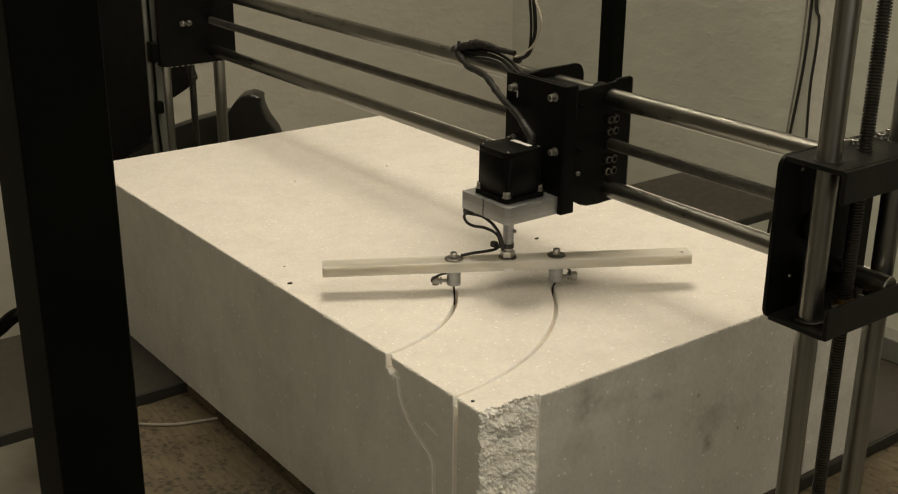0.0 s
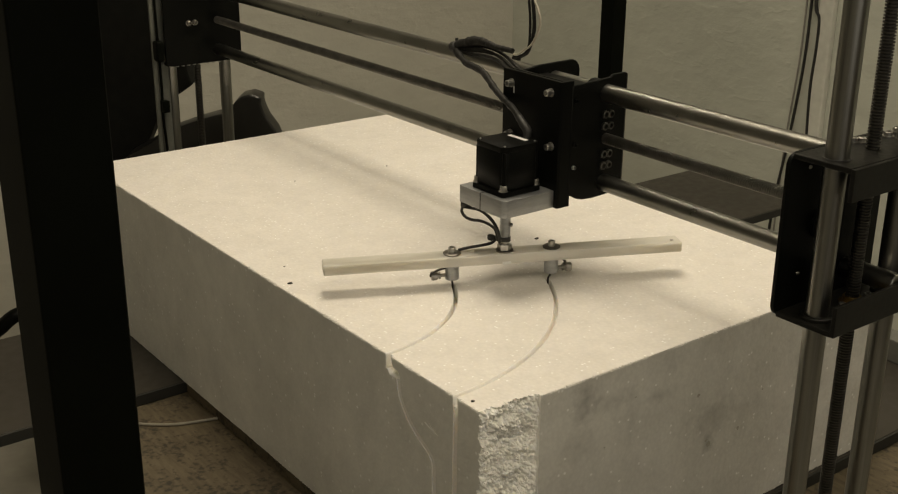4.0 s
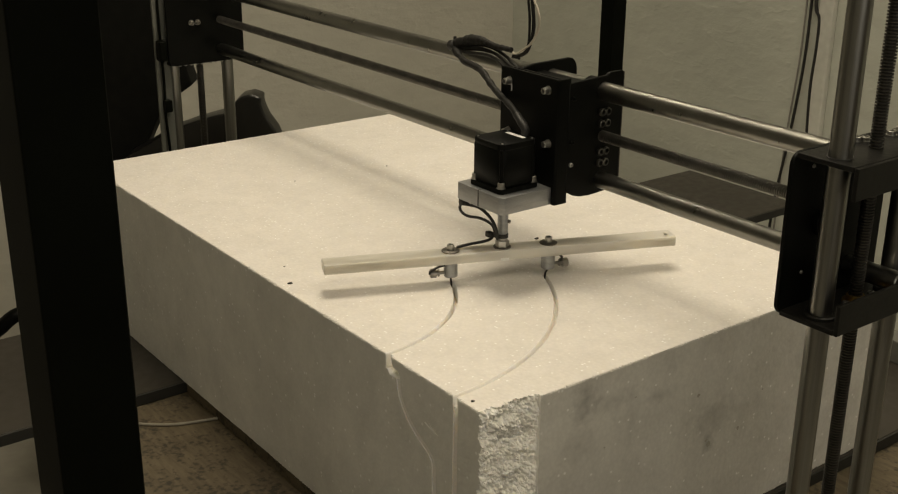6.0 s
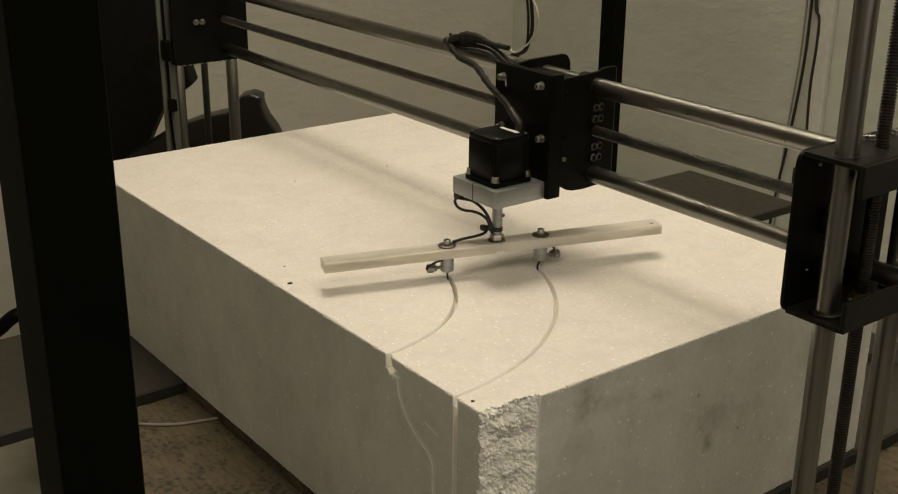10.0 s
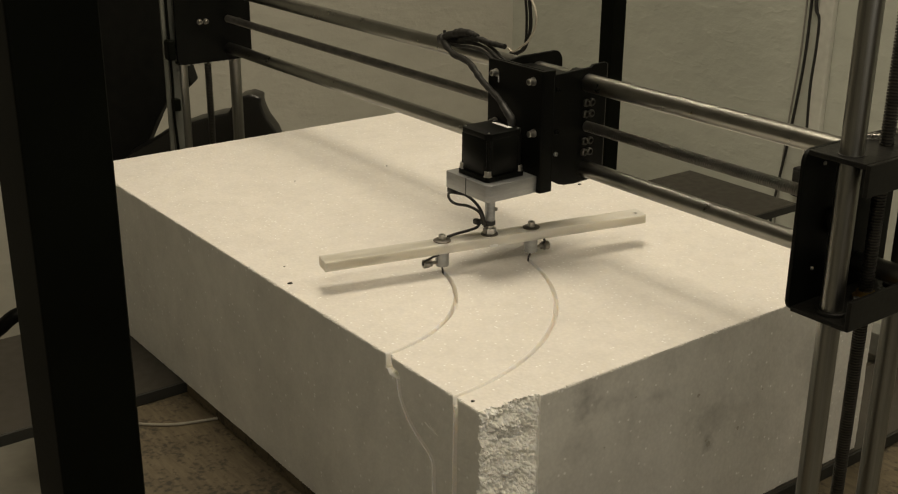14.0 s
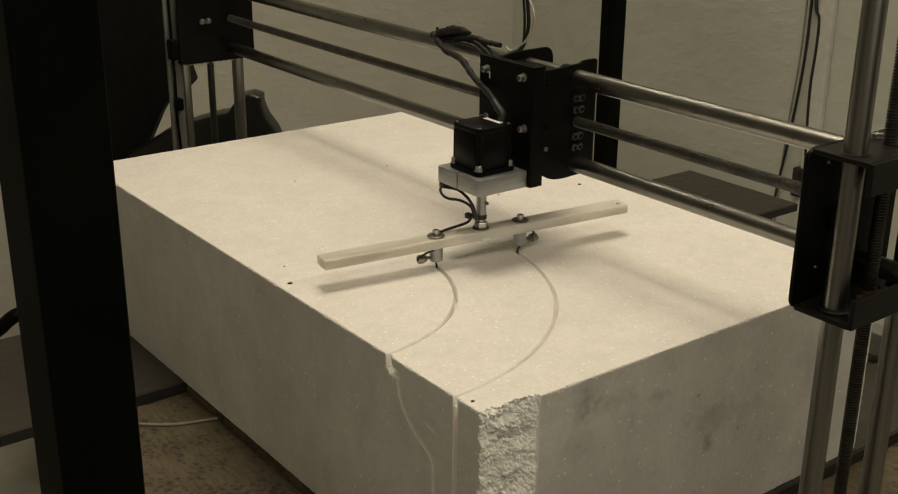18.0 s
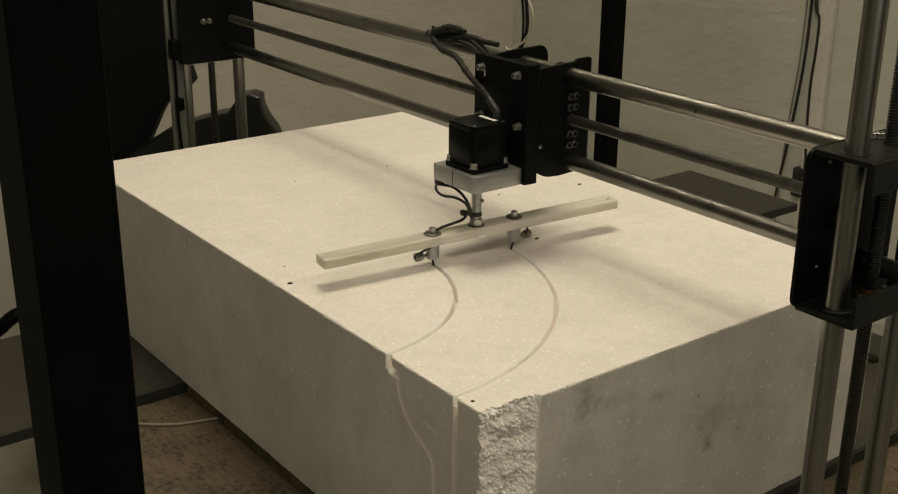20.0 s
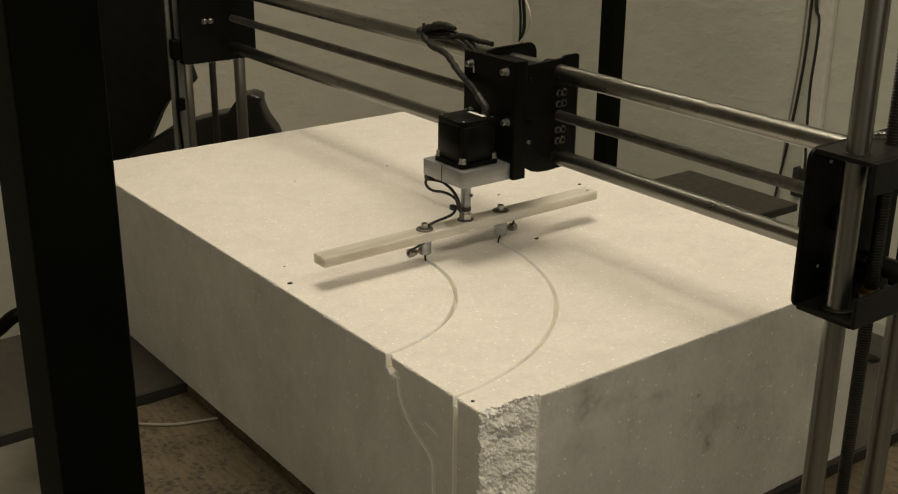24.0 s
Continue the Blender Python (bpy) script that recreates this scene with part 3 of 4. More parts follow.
def gantry_end(g, y, out, near):
    """End bracket at y; out is -1 or 1, the side to which its flanges point."""
    top, low = 0.487, 0.3325 if near else 0.3385
    f = lambda d: y + out * d
    lo, hi = (lambda d0, d1: (min(f(d0), f(d1)), max(f(d0), f(d1))))(0, 0.0045)
    x0, x1 = (0.0070 if near else 0.0080), 0.172 if near else 0.166
    b = slab(rounded(x0, 0.158 if near else 0.1575, low - 0.004, top, (0.012, 0.012, 0.012, 0.012)), 1, lo, hi, 0.0006, 1)
    br = part("end_bracket", b, BLACK, g, "folded black sheet steel bracket", True)
    lo, hi = min(f(0.0045), f(0.064)), max(f(0.0045), f(0.064))
    part("top_flange", box(x0 + 0.004, x1, lo, hi, top - 0.005, top, 0.0009), BRACKET, br)
    part("bottom_flange", box(x0 + 0.004, x1, lo, hi, low - 0.004, low + 0.001, 0.0009), BRACKET, br)
    lo, hi = min(f(0.064), f(0.0685)), max(f(0.064), f(0.0685))
    part("top_lip", box(x0 + 0.004, x1, lo, hi, top - 0.030, top - 0.0005, 0.0009), BRACKET, br)
    part("bottom_lip", box(x0 + 0.004, x1, lo, hi, low - 0.0035, low + 0.026, 0.0009), BRACKET, br)
    yr = f(0.036)
    for x in (0.030, 0.139):
        # flat black ring in place of the shaded gap round the rod
        part("hole_shade_ring", lathe((x, yr, top), (0, 0, 1), [(0, 0.0125), (0.0005, 0.0125), (0.0006, 0.0109)], 28), RUBBER, br, "dark ring standing in for the shaded gap of the hole", True)
        part("upright_rod", rod((x, yr, -0.030), (x, yr, 1.0), 0.0108, 28), UPRIGHT, g, "polished steel rod", True)
        part("bearing", lathe((x, yr, low + 0.001), (0, 0, 1), [(0, 0.0150), (0.003, 0.0150), (0.004, 0.0140), (0.004, 0.0112)], 24), BRACKET, br, "", True)
    part("upright_screw", thread((0.083, yr, -0.030), (0.083, yr, 1.0), 0.0067, 0.0029, 0.0018, 14), [SCREW_DARK, GROOVE], g, "dark threaded lead screw")
    part("screw_nut", lathe((0.083, yr, low + 0.001), (0, 0, 1), [(0, 0.0120), (0.004, 0.0120), (0.004, 0.0088), (0.009, 0.0088)], 18), BRASS, br, "brass nut", True)
    part("foot", box(0.002, 0.168, yr - 0.03, yr + 0.03, (-0.0172 - LIFT) / SIZE, -0.018, 0.003), BLACK, g)
    for x, d in ((0.088, 0.012), (0.094, 0.017), (0.132, 0.019), (0.154, 0.014)):
        part("bolt", socket_bolt((x, f(d), top), (0, 0, 1), 0.0042, 0.005, 0.0058), BOLT, br, "", True)
    for x, z in ((0.083 - 0.02, 0.352), (0.083 + 0.02, 0.352)):
        part("bolt", socket_bolt((x, f(0.04), low + 0.001), (0, 0, 1), 0.004, 0.008), BOLT, br, "", True)
    return br


def gantry():
    g = thing("gantry", "moving machine gantry of polished steel rods and black brackets", "gantry", pose(AX0[0], SHIFT, LIFT))
    g.scale = (SIZE,) * 3
    near = gantry_end(g, -0.120, -1, True)
    far = gantry_end(g, 1.222, 1, False)
    part("upper_cross_rod", rod((0.111, -0.1245, 0.4642), (0.111, 1.2265, 0.4642), 0.0112, 32), STEEL, g, "polished steel rod", True)
    part("lower_cross_rod", rod((0.111, -0.1838, 0.3566), (0.111, 1.2265, 0.3566), 0.0102, 32), STEEL, g, "polished steel rod", True)
    part("cross_screw", thread((0.111, -0.1235, 0.4105), (0.111, 1.2255, 0.4105), 0.0067, 0.0029, 0.0018, 14), [SCREW, GROOVE], g, "dark threaded lead screw")
    # heads on the brackets
    for z in (0.366, 0.470):
        part("rivet", lathe((0.0, 0, 0), (0, -1, 0), [(0, 0.002), (0.0015, 0.0015)], 10), BOLT, near, "", True).location = (0.0375, -0.1245, z)
    part("cap", lathe((0.060, -0.1245, 0.4105), (0, -1, 0), [(0, 0.013), (0.004, 0.013), (0.006, 0.010)], 24), BLACK, near, "", True)
    for dx in (-0.006, 0.006):
        part("bolt", socket_bolt((0.061 + dx, 1.222, 0.4095), (0, -1, 0), 0.0042, 0.006, 0.0054), DARKBOLT, far, "bright cap screw", True)
    for i in range(9):
        part("bolt", socket_bolt((0.034 + 0.011 * i + (0.006 if i > 4 else 0), 1.236, 0.3343), (0, 0, -1), 0.003, 0.004), BOLT, far, "", True)
    # side strip with a thin cable behind the far uprights
    part("side_strip", box(-0.0075, -0.0005, 1.245, 1.250, -0.020, 1.0, 0.0008), DULL_STRIP, g, "dull galvanised strip")
    part("side_channel", box(0.0025, 0.020, 1.243, 1.262, -0.020, 1.0, 0.0012), surface("dull_channel", (0.09, 0.093, 0.08), (0.14, 0.143, 0.127), 12, 0.6, 0.2), g, "dull grey channel")
    part("side_cable", cable([(0.002, 1.241, 1.0), (0.001, 1.241, 0.6), (0.0015, 1.241, 0.42), (0.003, 1.241, 0.30), (0.0015, 1.241, 0.24), (0.005, 1.241, 0.16), (0.004, 1.241, 0.0)], 0.0026, 8), BLACK_POST, g, "thin black cable")
    part("cable_clip", box(-0.002, 0.011, 1.228, 1.243, 0.250, 0.272, 0.002), BLACK_POST, g)
    part("end_stop", box(-0.0095, 0.0050, 1.220, 1.240, 0.345, 0.382, 0.005, 3), BLACK_POST, g, "small black end stop")
    return g


gantry_thing = gantry()


# ---- carriage with motor on the cross rods ----
def carriage():
    c = thing("tool_carriage", "black steel carriage with stepper motor hung on two rods", "carriage", pose(AX0[0], AX0[1], LIFT))
    c.scale = (SIZE,) * 3
    fold = [(0.0423 - 0.003 * math.cos(radians(g)), -0.0425 - 0.003 * math.sin(radians(g))) for g in (0, 22, 45, 68, 90)]
    plate = slab(fold + [(0.0590, -0.0455), (0.0590, -0.0412), (0.0440, -0.0412), (0.0440, 0.0572), (0.0393, 0.0572)], 2, 0.3362, 0.4858, 0.0006, 1)
    front = part("mounting_plate", plate, BLACK, c, "", True)
    part("spacer", box(0.0441, 0.0514, -0.0380, 0.0400, 0.345, 0.478, 0.001), BLACK, front)
    for y, z in ((0.0411, 0.4704), (-0.0284, 0.4715), (0.0411, 0.4090), (-0.0317, 0.4090)):
        part("bolt", socket_bolt((0.0393, y, z), (-1, 0, 0), 0.0040, 0.0085, 0.0052), BOLT, front, "zinc-plated cap screw", True)
    part("printed_mark", box(0.0386, 0.0391, 0.0357, 0.0372, 0.4591, 0.4671), WHITE_LABEL, front, "small white mark")
    part("bearing_block", box(0.0565, 0.0985, -0.0410, 0.0450, 0.436, 0.4750, 0.001), BLACK, c)
    part("channel_back", box(0.0515, 0.056, -0.041, 0.055, 0.337, 0.484, 0.0008), BLACK, c)
    XR = (0.152, 0.142)
    for y, r in ((-0.0415, 0.002), (0.050, 0.013)):
        pts = [(0.0562, 0.352), (0.0617, 0.3475), (0.070, 0.343), (0.0791, 0.3405), (0.0955, 0.3393), (0.122, 0.3407), (XR[y < 0] - 0.003, 0.3432), (XR[y < 0], 0.3465), (XR[y < 0], 0.4858 - r)]
        pts += [(XR[y < 0] - r + r * math.cos(radians(a)), 0.4858 - r + r * math.sin(radians(a))) for a in (0, 22, 45, 67, 90)]
        pts += [(0.1215, 0.4856), (0.1185, 0.4848), (0.1155, 0.4826), (0.0562, 0.480)] if y < 0 else [(0.130, 0.4854), (0.0864, 0.4848), (0.0562, 0.481)]
        side = part("channel_side", slab(pts, 1, y - 0.0045, y, 0.0007, 1), BLACK, c, "", True)
        if y < 0:
            for z in (0.440, 0.426, 0.392, 0.378):
                for x in (0.1080, 0.1168):
                    part("bolt", lathe((x, y - 0.0045, z), (0, -1, 0), [(0, 0.0047), (0.0036, 0.0047), (0.0042, 0.0041), (0.0042, 0.0030), (0.0004, 0.0028)], 16), RING, side, "dull ring-headed bolt", True)
            for z in (0.383, 0.410, 0.462):
                part("bolt", socket_bolt((0.0620, y - 0.0045, z), (0, -1, 0), 0.0026, 0.003), BOLT if z < 0.4 else BLACK, side, "", True)
            part("edge_strip", box(0.1422, 0.1434, y - 0.0044, y - 0.0002, 0.352, 0.484), RING, side, "thin lighter strip along the plate edge")
    for z, r in ((0.4642, 0.0148), (0.3566, 0.0138)):
        part("linear_bearing", lathe((0.111, -0.0405, z), (0, 1, 0), [(0, r - 0.001), (0.001, r), (0.018, r), (0.019, r - 0.001)], 24), BLACK, c, "", True)
    # aluminium mount
    block = [(-0.0360, -0.0345), (-0.0310, -0.0400), (0.0390, -0.0400), (0.0390, 0.0435), (-0.0345, 0.0435), (-0.0360, 0.0420)]
    mount = part("motor_mount", slab(block, 2, 0.3368, 0.3576, 0.0010, 2), ALU, c, "milled aluminium block", True)
    # the block is not cut: a black strip gives the slit's shade
    part("slit", box(-0.0363, -0.0280, 0.0024, 0.0037, 0.3367, 0.3577), RUBBER, mount, "dark strip for the shade inside the clamping slit")
    # stepper motor
    def square(h, ch):
        return [(-h + ch, -h), (h - ch, -h), (h, -h + ch), (h, h - ch), (h - ch, h), (-h + ch, h), (-h, h - ch), (-h, -h + ch)]
    motor = part("motor", slab(square(0.0274, 0.0075), 2, 0.3642, 0.4090, 0.0008, 1), BLACK, c, "black stepper motor body", True)
    part("flange", slab(square(0.0292, 0.003), 2, 0.3578, 0.3640, 0.0008, 2), BLACK, motor, "", True)
    part("end_bell", slab(square(0.0276, 0.0060), 2, 0.4092, 0.4160, 0.0010, 2), BLACK, motor, "", True)
    part("rating_label", box(0.0125, 0.0185, -0.0160, 0.0150, 0.4160, 0.4164), WHITE_LABEL, motor, "white rating label")
    for sx in (-1, 1):
        for sy in (-1, 1):
            part("bolt", socket_bolt((sx * 0.0240, sy * 0.0240, 0.3640), (0, 0, 1), 0.0042, 0.0070, 0.0052), BOLT, motor, "zinc-plated cap screw", True)
            part("tie_screw", lathe((sx * 0.0222, sy * 0.0222, 0.4160), (0, 0, 1), [(0, 0.0014), (0.0009, 0.0012)], 10), BOLT, motor)
            part("corner_rod", rod((sx * 0.0236, sy * 0.0236, 0.3642), (sx * 0.0236, sy * 0.0236, 0.4090), 0.0024, 12), BLACK, motor, "", True)
            part("flange_rivet", lathe((sx * 0.0278, sy * 0.0215, 0.3640), (0, 0, 1), [(0, 0.0014), (0.0009, 0.0011)], 10), BOLT, motor)
    # shaft below the mount
    part("shaft", lathe((0, 0, 0.2975), (0, 0, 1), [(0, 0.0056), (0.001, 0.0064), (0.0395, 0.0064)], 24), ALU, c, "", True)
    part("set_screw", socket_bolt((0.0038, -0.0050, 0.3130), (0.6, -0.8, 0), 0.0024, 0.0028), DARKBOLT, c, "", True)
    part("collar", lathe((0, 0, 0.2925), (0, 0, 1), [(0, 0.0070), (0.0050, 0.0070)], 24), RUBBER, c, "black collar", True)
    # power leads looping from the mount to the tool bar
    part("lead_plug", box(-0.035, -0.024, 0.0330, 0.0425, 0.3295, 0.3367, 0.002), RUBBER, c, "small black plug")
    part("tool_lead", cable([(-0.03, 0.0446, 0.3284), (-0.0281, 0.0311, 0.3301), (-0.0263, 0.0142, 0.3312), (-0.0244, 0.0002, 0.3265), (-0.0216, -0.0083, 0.3179), (-0.0187, -0.0109, 0.3078), (-0.0159, -0.0093, 0.3001), (-0.012, -0.005, 0.294)], 0.0019, 8), RUBBER, c, "black power lead", True)
    part("tool_lead", cable([(-0.03, 0.0436, 0.3281), (-0.0286, 0.0473, 0.3227), (-0.0271, 0.0465, 0.3179), (-0.0257, 0.0414, 0.3147), (-0.0242, 0.032, 0.3142), (-0.0228, 0.0184, 0.3164), (-0.0213, 0.0039, 0.3159), (-0.0189, -0.0037, 0.3119), (-0.0164, -0.0048, 0.305), (-0.013, -0.003, 0.296)], 0.0018, 8), RUBBER, c, "black power lead", True)
    part("cable_tie", box(-0.017, -0.010, 0.005, 0.013, 0.293, 0.300, 0.002), RUBBER, c, "cable tie head")
    return c


carriage_thing = carriage()


def harness():
    h = thing("cable_harness", "looped bundle of black sleeved motor cables with tape ends", "cable", pose(AX0[0], AX0[1], LIFT))
    h.scale = (SIZE,) * 3
    x = 0.088
    lump = lambda r, k: (lambda s: r(s) * (1 + 0.22 * noise.noise(Vector((s * 11, k, 0))) + 0.16 * noise.noise(Vector((s * 31, k, 5))) + 0.05 * math.sin(s * 61 + k)))
    low = [(0.0240, -0.0080, 0.4165), (0.0240, -0.0073, 0.4243), (0.0240, -0.0002, 0.4302), (0.0250, 0.0104, 0.4375), (0.0280, 0.0237, 0.4434), (0.0320, 0.0432, 0.4489), (0.0360, 0.0617, 0.4541), (0.0420, 0.0818, 0.4603), (0.0500, 0.1024, 0.4655), (0.0600, 0.1254, 0.4672), (0.0660, 0.1478, 0.4679), (0.0720, 0.1718, 0.4681), (0.0800, 0.1965, 0.4733), (0.0860, 0.2129, 0.4789)]
    part("sleeve", cable(low, lump(lambda s: 0.0036 + 0.0010 * s, 1.0), 12), SLEEVE, h, "taped black cable sleeve", True)
    part("shrink_tube", cable(low[:4], lambda s: 0.0050 if s < 0.75 else 0.0046, 12), RUBBER, h, "shrunk black tube end", True)
    high = [(x, 0.2144, 0.4814), (x, 0.1964, 0.4879), (x, 0.1764, 0.4940), (x, 0.1602, 0.4960), (x, 0.1480, 0.4955), (x, 0.1400, 0.4948)]
    part("sleeve", cable(high, lump(lambda s: 0.0062 - 0.0036 * max(0, s - 0.35) / 0.65, 2.0), 12), SLEEVE, h, "thick taped black cable sleeve", True)
    sliding = [(x, 0.1964, 0.4879), (x, 0.1764, 0.4935), (x, 0.1602, 0.4957), (x, 0.1465, 0.4958), (x, 0.1329, 0.4943), (x, 0.1162, 0.4946), (x, 0.1020, 0.4945)]
    end = part("sleeve_end", cable(sliding, lump(lambda s: 0.0044 - 0.0010 * s, 4.0), 12), SLEEVE, h, "thinner sleeve pulled along by the riser", True)
    part("wire", cable([(x, 0.2143, 0.4784), (x, 0.1831, 0.4812), (x, 0.1552, 0.4843), (x, 0.1302, 0.4833), (x - 0.004, 0.1079, 0.4800), (x - 0.010, 0.0850, 0.4755), (x - 0.014, 0.0600, 0.4715)], lump(lambda s: 0.0040 - 0.0018 * min(1, s * 2), 3.0), 8), SLEEVE, h, "", True)
    part("wire", cable([(x - 0.003, 0.2143, 0.4769), (x - 0.003, 0.1806, 0.4765), (x - 0.003, 0.1493, 0.4794), (x - 0.003, 0.1267, 0.4782), (x - 0.008, 0.1066, 0.4750), (x - 0.014, 0.0850, 0.4700)], 0.0021, 8), SLEEVE, h, "", True)
    part("wire", cable([(x + 0.004, 0.2143, 0.4799), (x + 0.004, 0.1844, 0.4854), (x + 0.004, 0.1554, 0.4886), (x + 0.004, 0.1326, 0.4872), (x + 0.002, 0.1069, 0.4815), (x - 0.006, 0.0829, 0.4765), (x - 0.012, 0.0600, 0.4725)], 0.0021, 8), SLEEVE, h, "", True)
    # black tie at the bend with its cut tail
    part("tie", lathe((x - 0.001, 0.2215, 0.4790), (0, -1, 0.2), [(0, 0.004), (0.002, 0.0072), (0.010, 0.0078), (0.013, 0.005)], 14), RUBBER, h, "black cable tie", True)
    part("tie_tail", box(x - 0.002, x + 0.002, 0.2115, 0.2140, 0.4860, 0.4925, 0.0006), RUBBER, h)
    return h, end


harness_thing, sleeve_end = harness()


def riser_at(t):
    return 0.3709 + 0.003957 * t - 0.00004457 * t * t, LIFT - 0.0003 * t


RISER_DARK = [(0.16, -0.040, 2.31), (0.16, -0.005, 1.4), (0.16, 0.008, 0.75), (0.16, 0.0054, 0.5743), (0.16, 0.004, 0.5458), (0.16, 0.0007, 0.5245), (0.16, -0.0002, 0.5064), (0.16, 0.0033, 0.4875), (0.16, 0.0095, 0.4753), (0.16, 0.0196, 0.4692), (0.16, 0.0298, 0.4652)]
RISER_PALE = [(0.163, -0.040, 2.31), (0.163, -0.005, 1.4), (0.163, 0.008, 0.75), (0.163, 0.0043, 0.5744), (0.161, -0.0015, 0.5465), (0.16, -0.011, 0.5333), (0.16, -0.0151, 0.5194), (0.16, -0.0114, 0.5044), (0.158, -0.0022, 0.4883), (0.157, 0.0109, 0.4788), (0.157, 0.022, 0.4718), (0.157, 0.03, 0.4697), (0.157, 0.0372, 0.4731)]
RISER_KNOT = (0.16, 0.0356, 0.4643)


def ceiling_riser():
    r = thing("riser_cable", "loose black wires and one pale wire hanging from the ceiling", "cable", pose(AX0[0], riser_at(0)[0], LIFT))
    r.scale = (SIZE,) * 3
    for i, (dx, dy) in enumerate(((0, 0.0042), (0.003, 0.0), (0.001, -0.0042))):
        g = 1 - 0.25 * i
        part("wire", cable([(p[0] + dx * g, p[1] + dy * (1 if p[2] > 0.495 else 0.4), p[2]) for p in RISER_DARK], 0.0018, 8), SLEEVE, r, "", True)
    part("wire", cable(RISER_PALE, 0.0015, 8), WHITE_CABLE, r, "thin pale wire", True)
    part("knot", lathe(RISER_KNOT, (0, -1, 0.05), [(0, 0.003), (0.002, 0.0046), (0.009, 0.0048), (0.012, 0.003)], 12), SLEEVE, r, "", True)
    return r


riser_thing = ceiling_riser()


# ---- tool bar with two hot-wire holders ----
def tool_bar():
    z = BAR_Z
    t = thing("cutting_tool", "milky plastic bar with two hot-wire holders above the foam", "cutting tool", pose(AX0[0], AX0[1], z, 0, 0, swing(0) + LEAN))
    part("bar", box(-0.2130, 0.2152, -0.0125, 0.0125, -0.0062, 0.0062, 0.0015), PLASTIC, t, "translucent milky plastic bar")
    part("washer", lathe((0, 0, 0.0063), (0, 0, 1), [(0, 0.0105), (0.0012, 0.0105)], 24), WASHER, t, "", True)
    part("hex_nut", lathe((0, 0, 0.0075), (0, 0, 1), [(0, 0.0076), (0.0006, 0.0083), (0.0066, 0.0083), (0.0074, 0.0076)], 6), BOLT, t, "bright hexagon nut")
    part("stud", lathe((0, 0, 0.0149), (0, 0, 1), [(0, 0.0045), (0.0070, 0.0045)], 16), BOLT, t, "", True)
    part("end_pin", lathe((0.2050, -0.0030, 0.0062), (0, 0, 1), [(0, 0.0022), (0.0006, 0.0020)], 12), BOLT, t, "small metal pin", True)
    part("paper_tag", box(-0.0050, 0.0050, -0.0134, -0.0126, -0.0064, -0.0030), WHITE_LABEL, t, "small white paper tag")
    part("tool_lead", cable([(-0.0070, 0.0095, 0.0230), (-0.0085, 0.0105, 0.0170), (-0.0130, 0.0110, 0.0125), (-0.0240, 0.0105, 0.0105), (-0.0400, 0.0085, 0.0095), (-0.0535, 0.0050, 0.0086)], 0.0018, 8), RUBBER, t, "black power lead", True)
    for x, s, low in ((-0.0626, -1, -0.0618), (0.0570, 1, 0.0538)):
        h = part("wire_holder", lathe((x, 0, -0.0063), (0, 0, -1), [(0, 0.0078), (0.0004, 0.0082), (0.0178, 0.0082), (0.0186, 0.0074)], 28), ALU, t, "turned aluminium holder", True)
        part("washer", lathe((x, 0, 0.0063), (0, 0, 1), [(0, 0.0100), (0.0005, 0.0106), (0.0014, 0.0106), (0.0018, 0.0100)], 28), WASHER, t, "dull wide washer", True)
        part("bolt", socket_bolt((x, 0, 0.0081), (0, 0, 1), 0.0043, 0.0066), BOLT, t, "", True)
        part("clamp_screw", lathe((x + s * 0.0080, 0, -0.0198), (s, 0, 0), [(0, 0.0021), (0.006, 0.0021), (0.006, 0.0044), (0.0075, 0.0044), (0.0075, 0.0026), (0.0088, 0.0026), (0.0088, 0.0040), (0.0100, 0.0040), (0.0100, 0.0055), (0.0160, 0.0055), (0.0168, 0.0048), (0.0168, 0.0030), (0.0140, 0.0028)], 16), DARKBOLT, h, "dull clamp screw", True)
        tail = [(-0.0090, -0.0112, -0.0062), (-0.0165, -0.0100, -0.0085), (-0.0220, -0.0070, -0.0125), (-0.0250, -0.0020, -0.0165), (-0.0250, 0.0, -0.0205)] if s < 0 else [(0.0120, -0.0112, -0.0062), (0.0142, -0.0095, -0.0090), (0.0152, -0.0060, -0.0130), (0.0156, 0.0, -0.0155)]
        part("lead_end", cable([(x + p[0], p[1], p[2]) for p in tail], 0.0015, 8), RUBBER, h, "", True)
        part("hot_wire", cable([(x, 0, -0.0245), (x + (low - x) * 0.3, 0, -0.0290), (low, 0, -0.0356), (low, 0, -0.064)], 0.0012, 8), WIRE, h, "dark heated cutting wire", True)
    return t


tool_thing = tool_bar()

# ---- things along the walls ----
trim = tagged(part("trim", box(2.268, 2.2895, 1.262, 1.312, FLOOR_Z, TOP_Z, 0.005), TRIM), "painted vertical cover strip on the wall", "", "", "structure")


def wall_cable(name, pts, r, mat, label):
    ob = thing(name, label, "cable", pose(pts[0][0], pts[0][1], FLOOR_Z))
    o = Vector((pts[0][0], pts[0][1], FLOOR_Z))
    part("cord", cable([Vector(p) - o for p in pts], r, 8), mat, ob, "", True)
    return ob


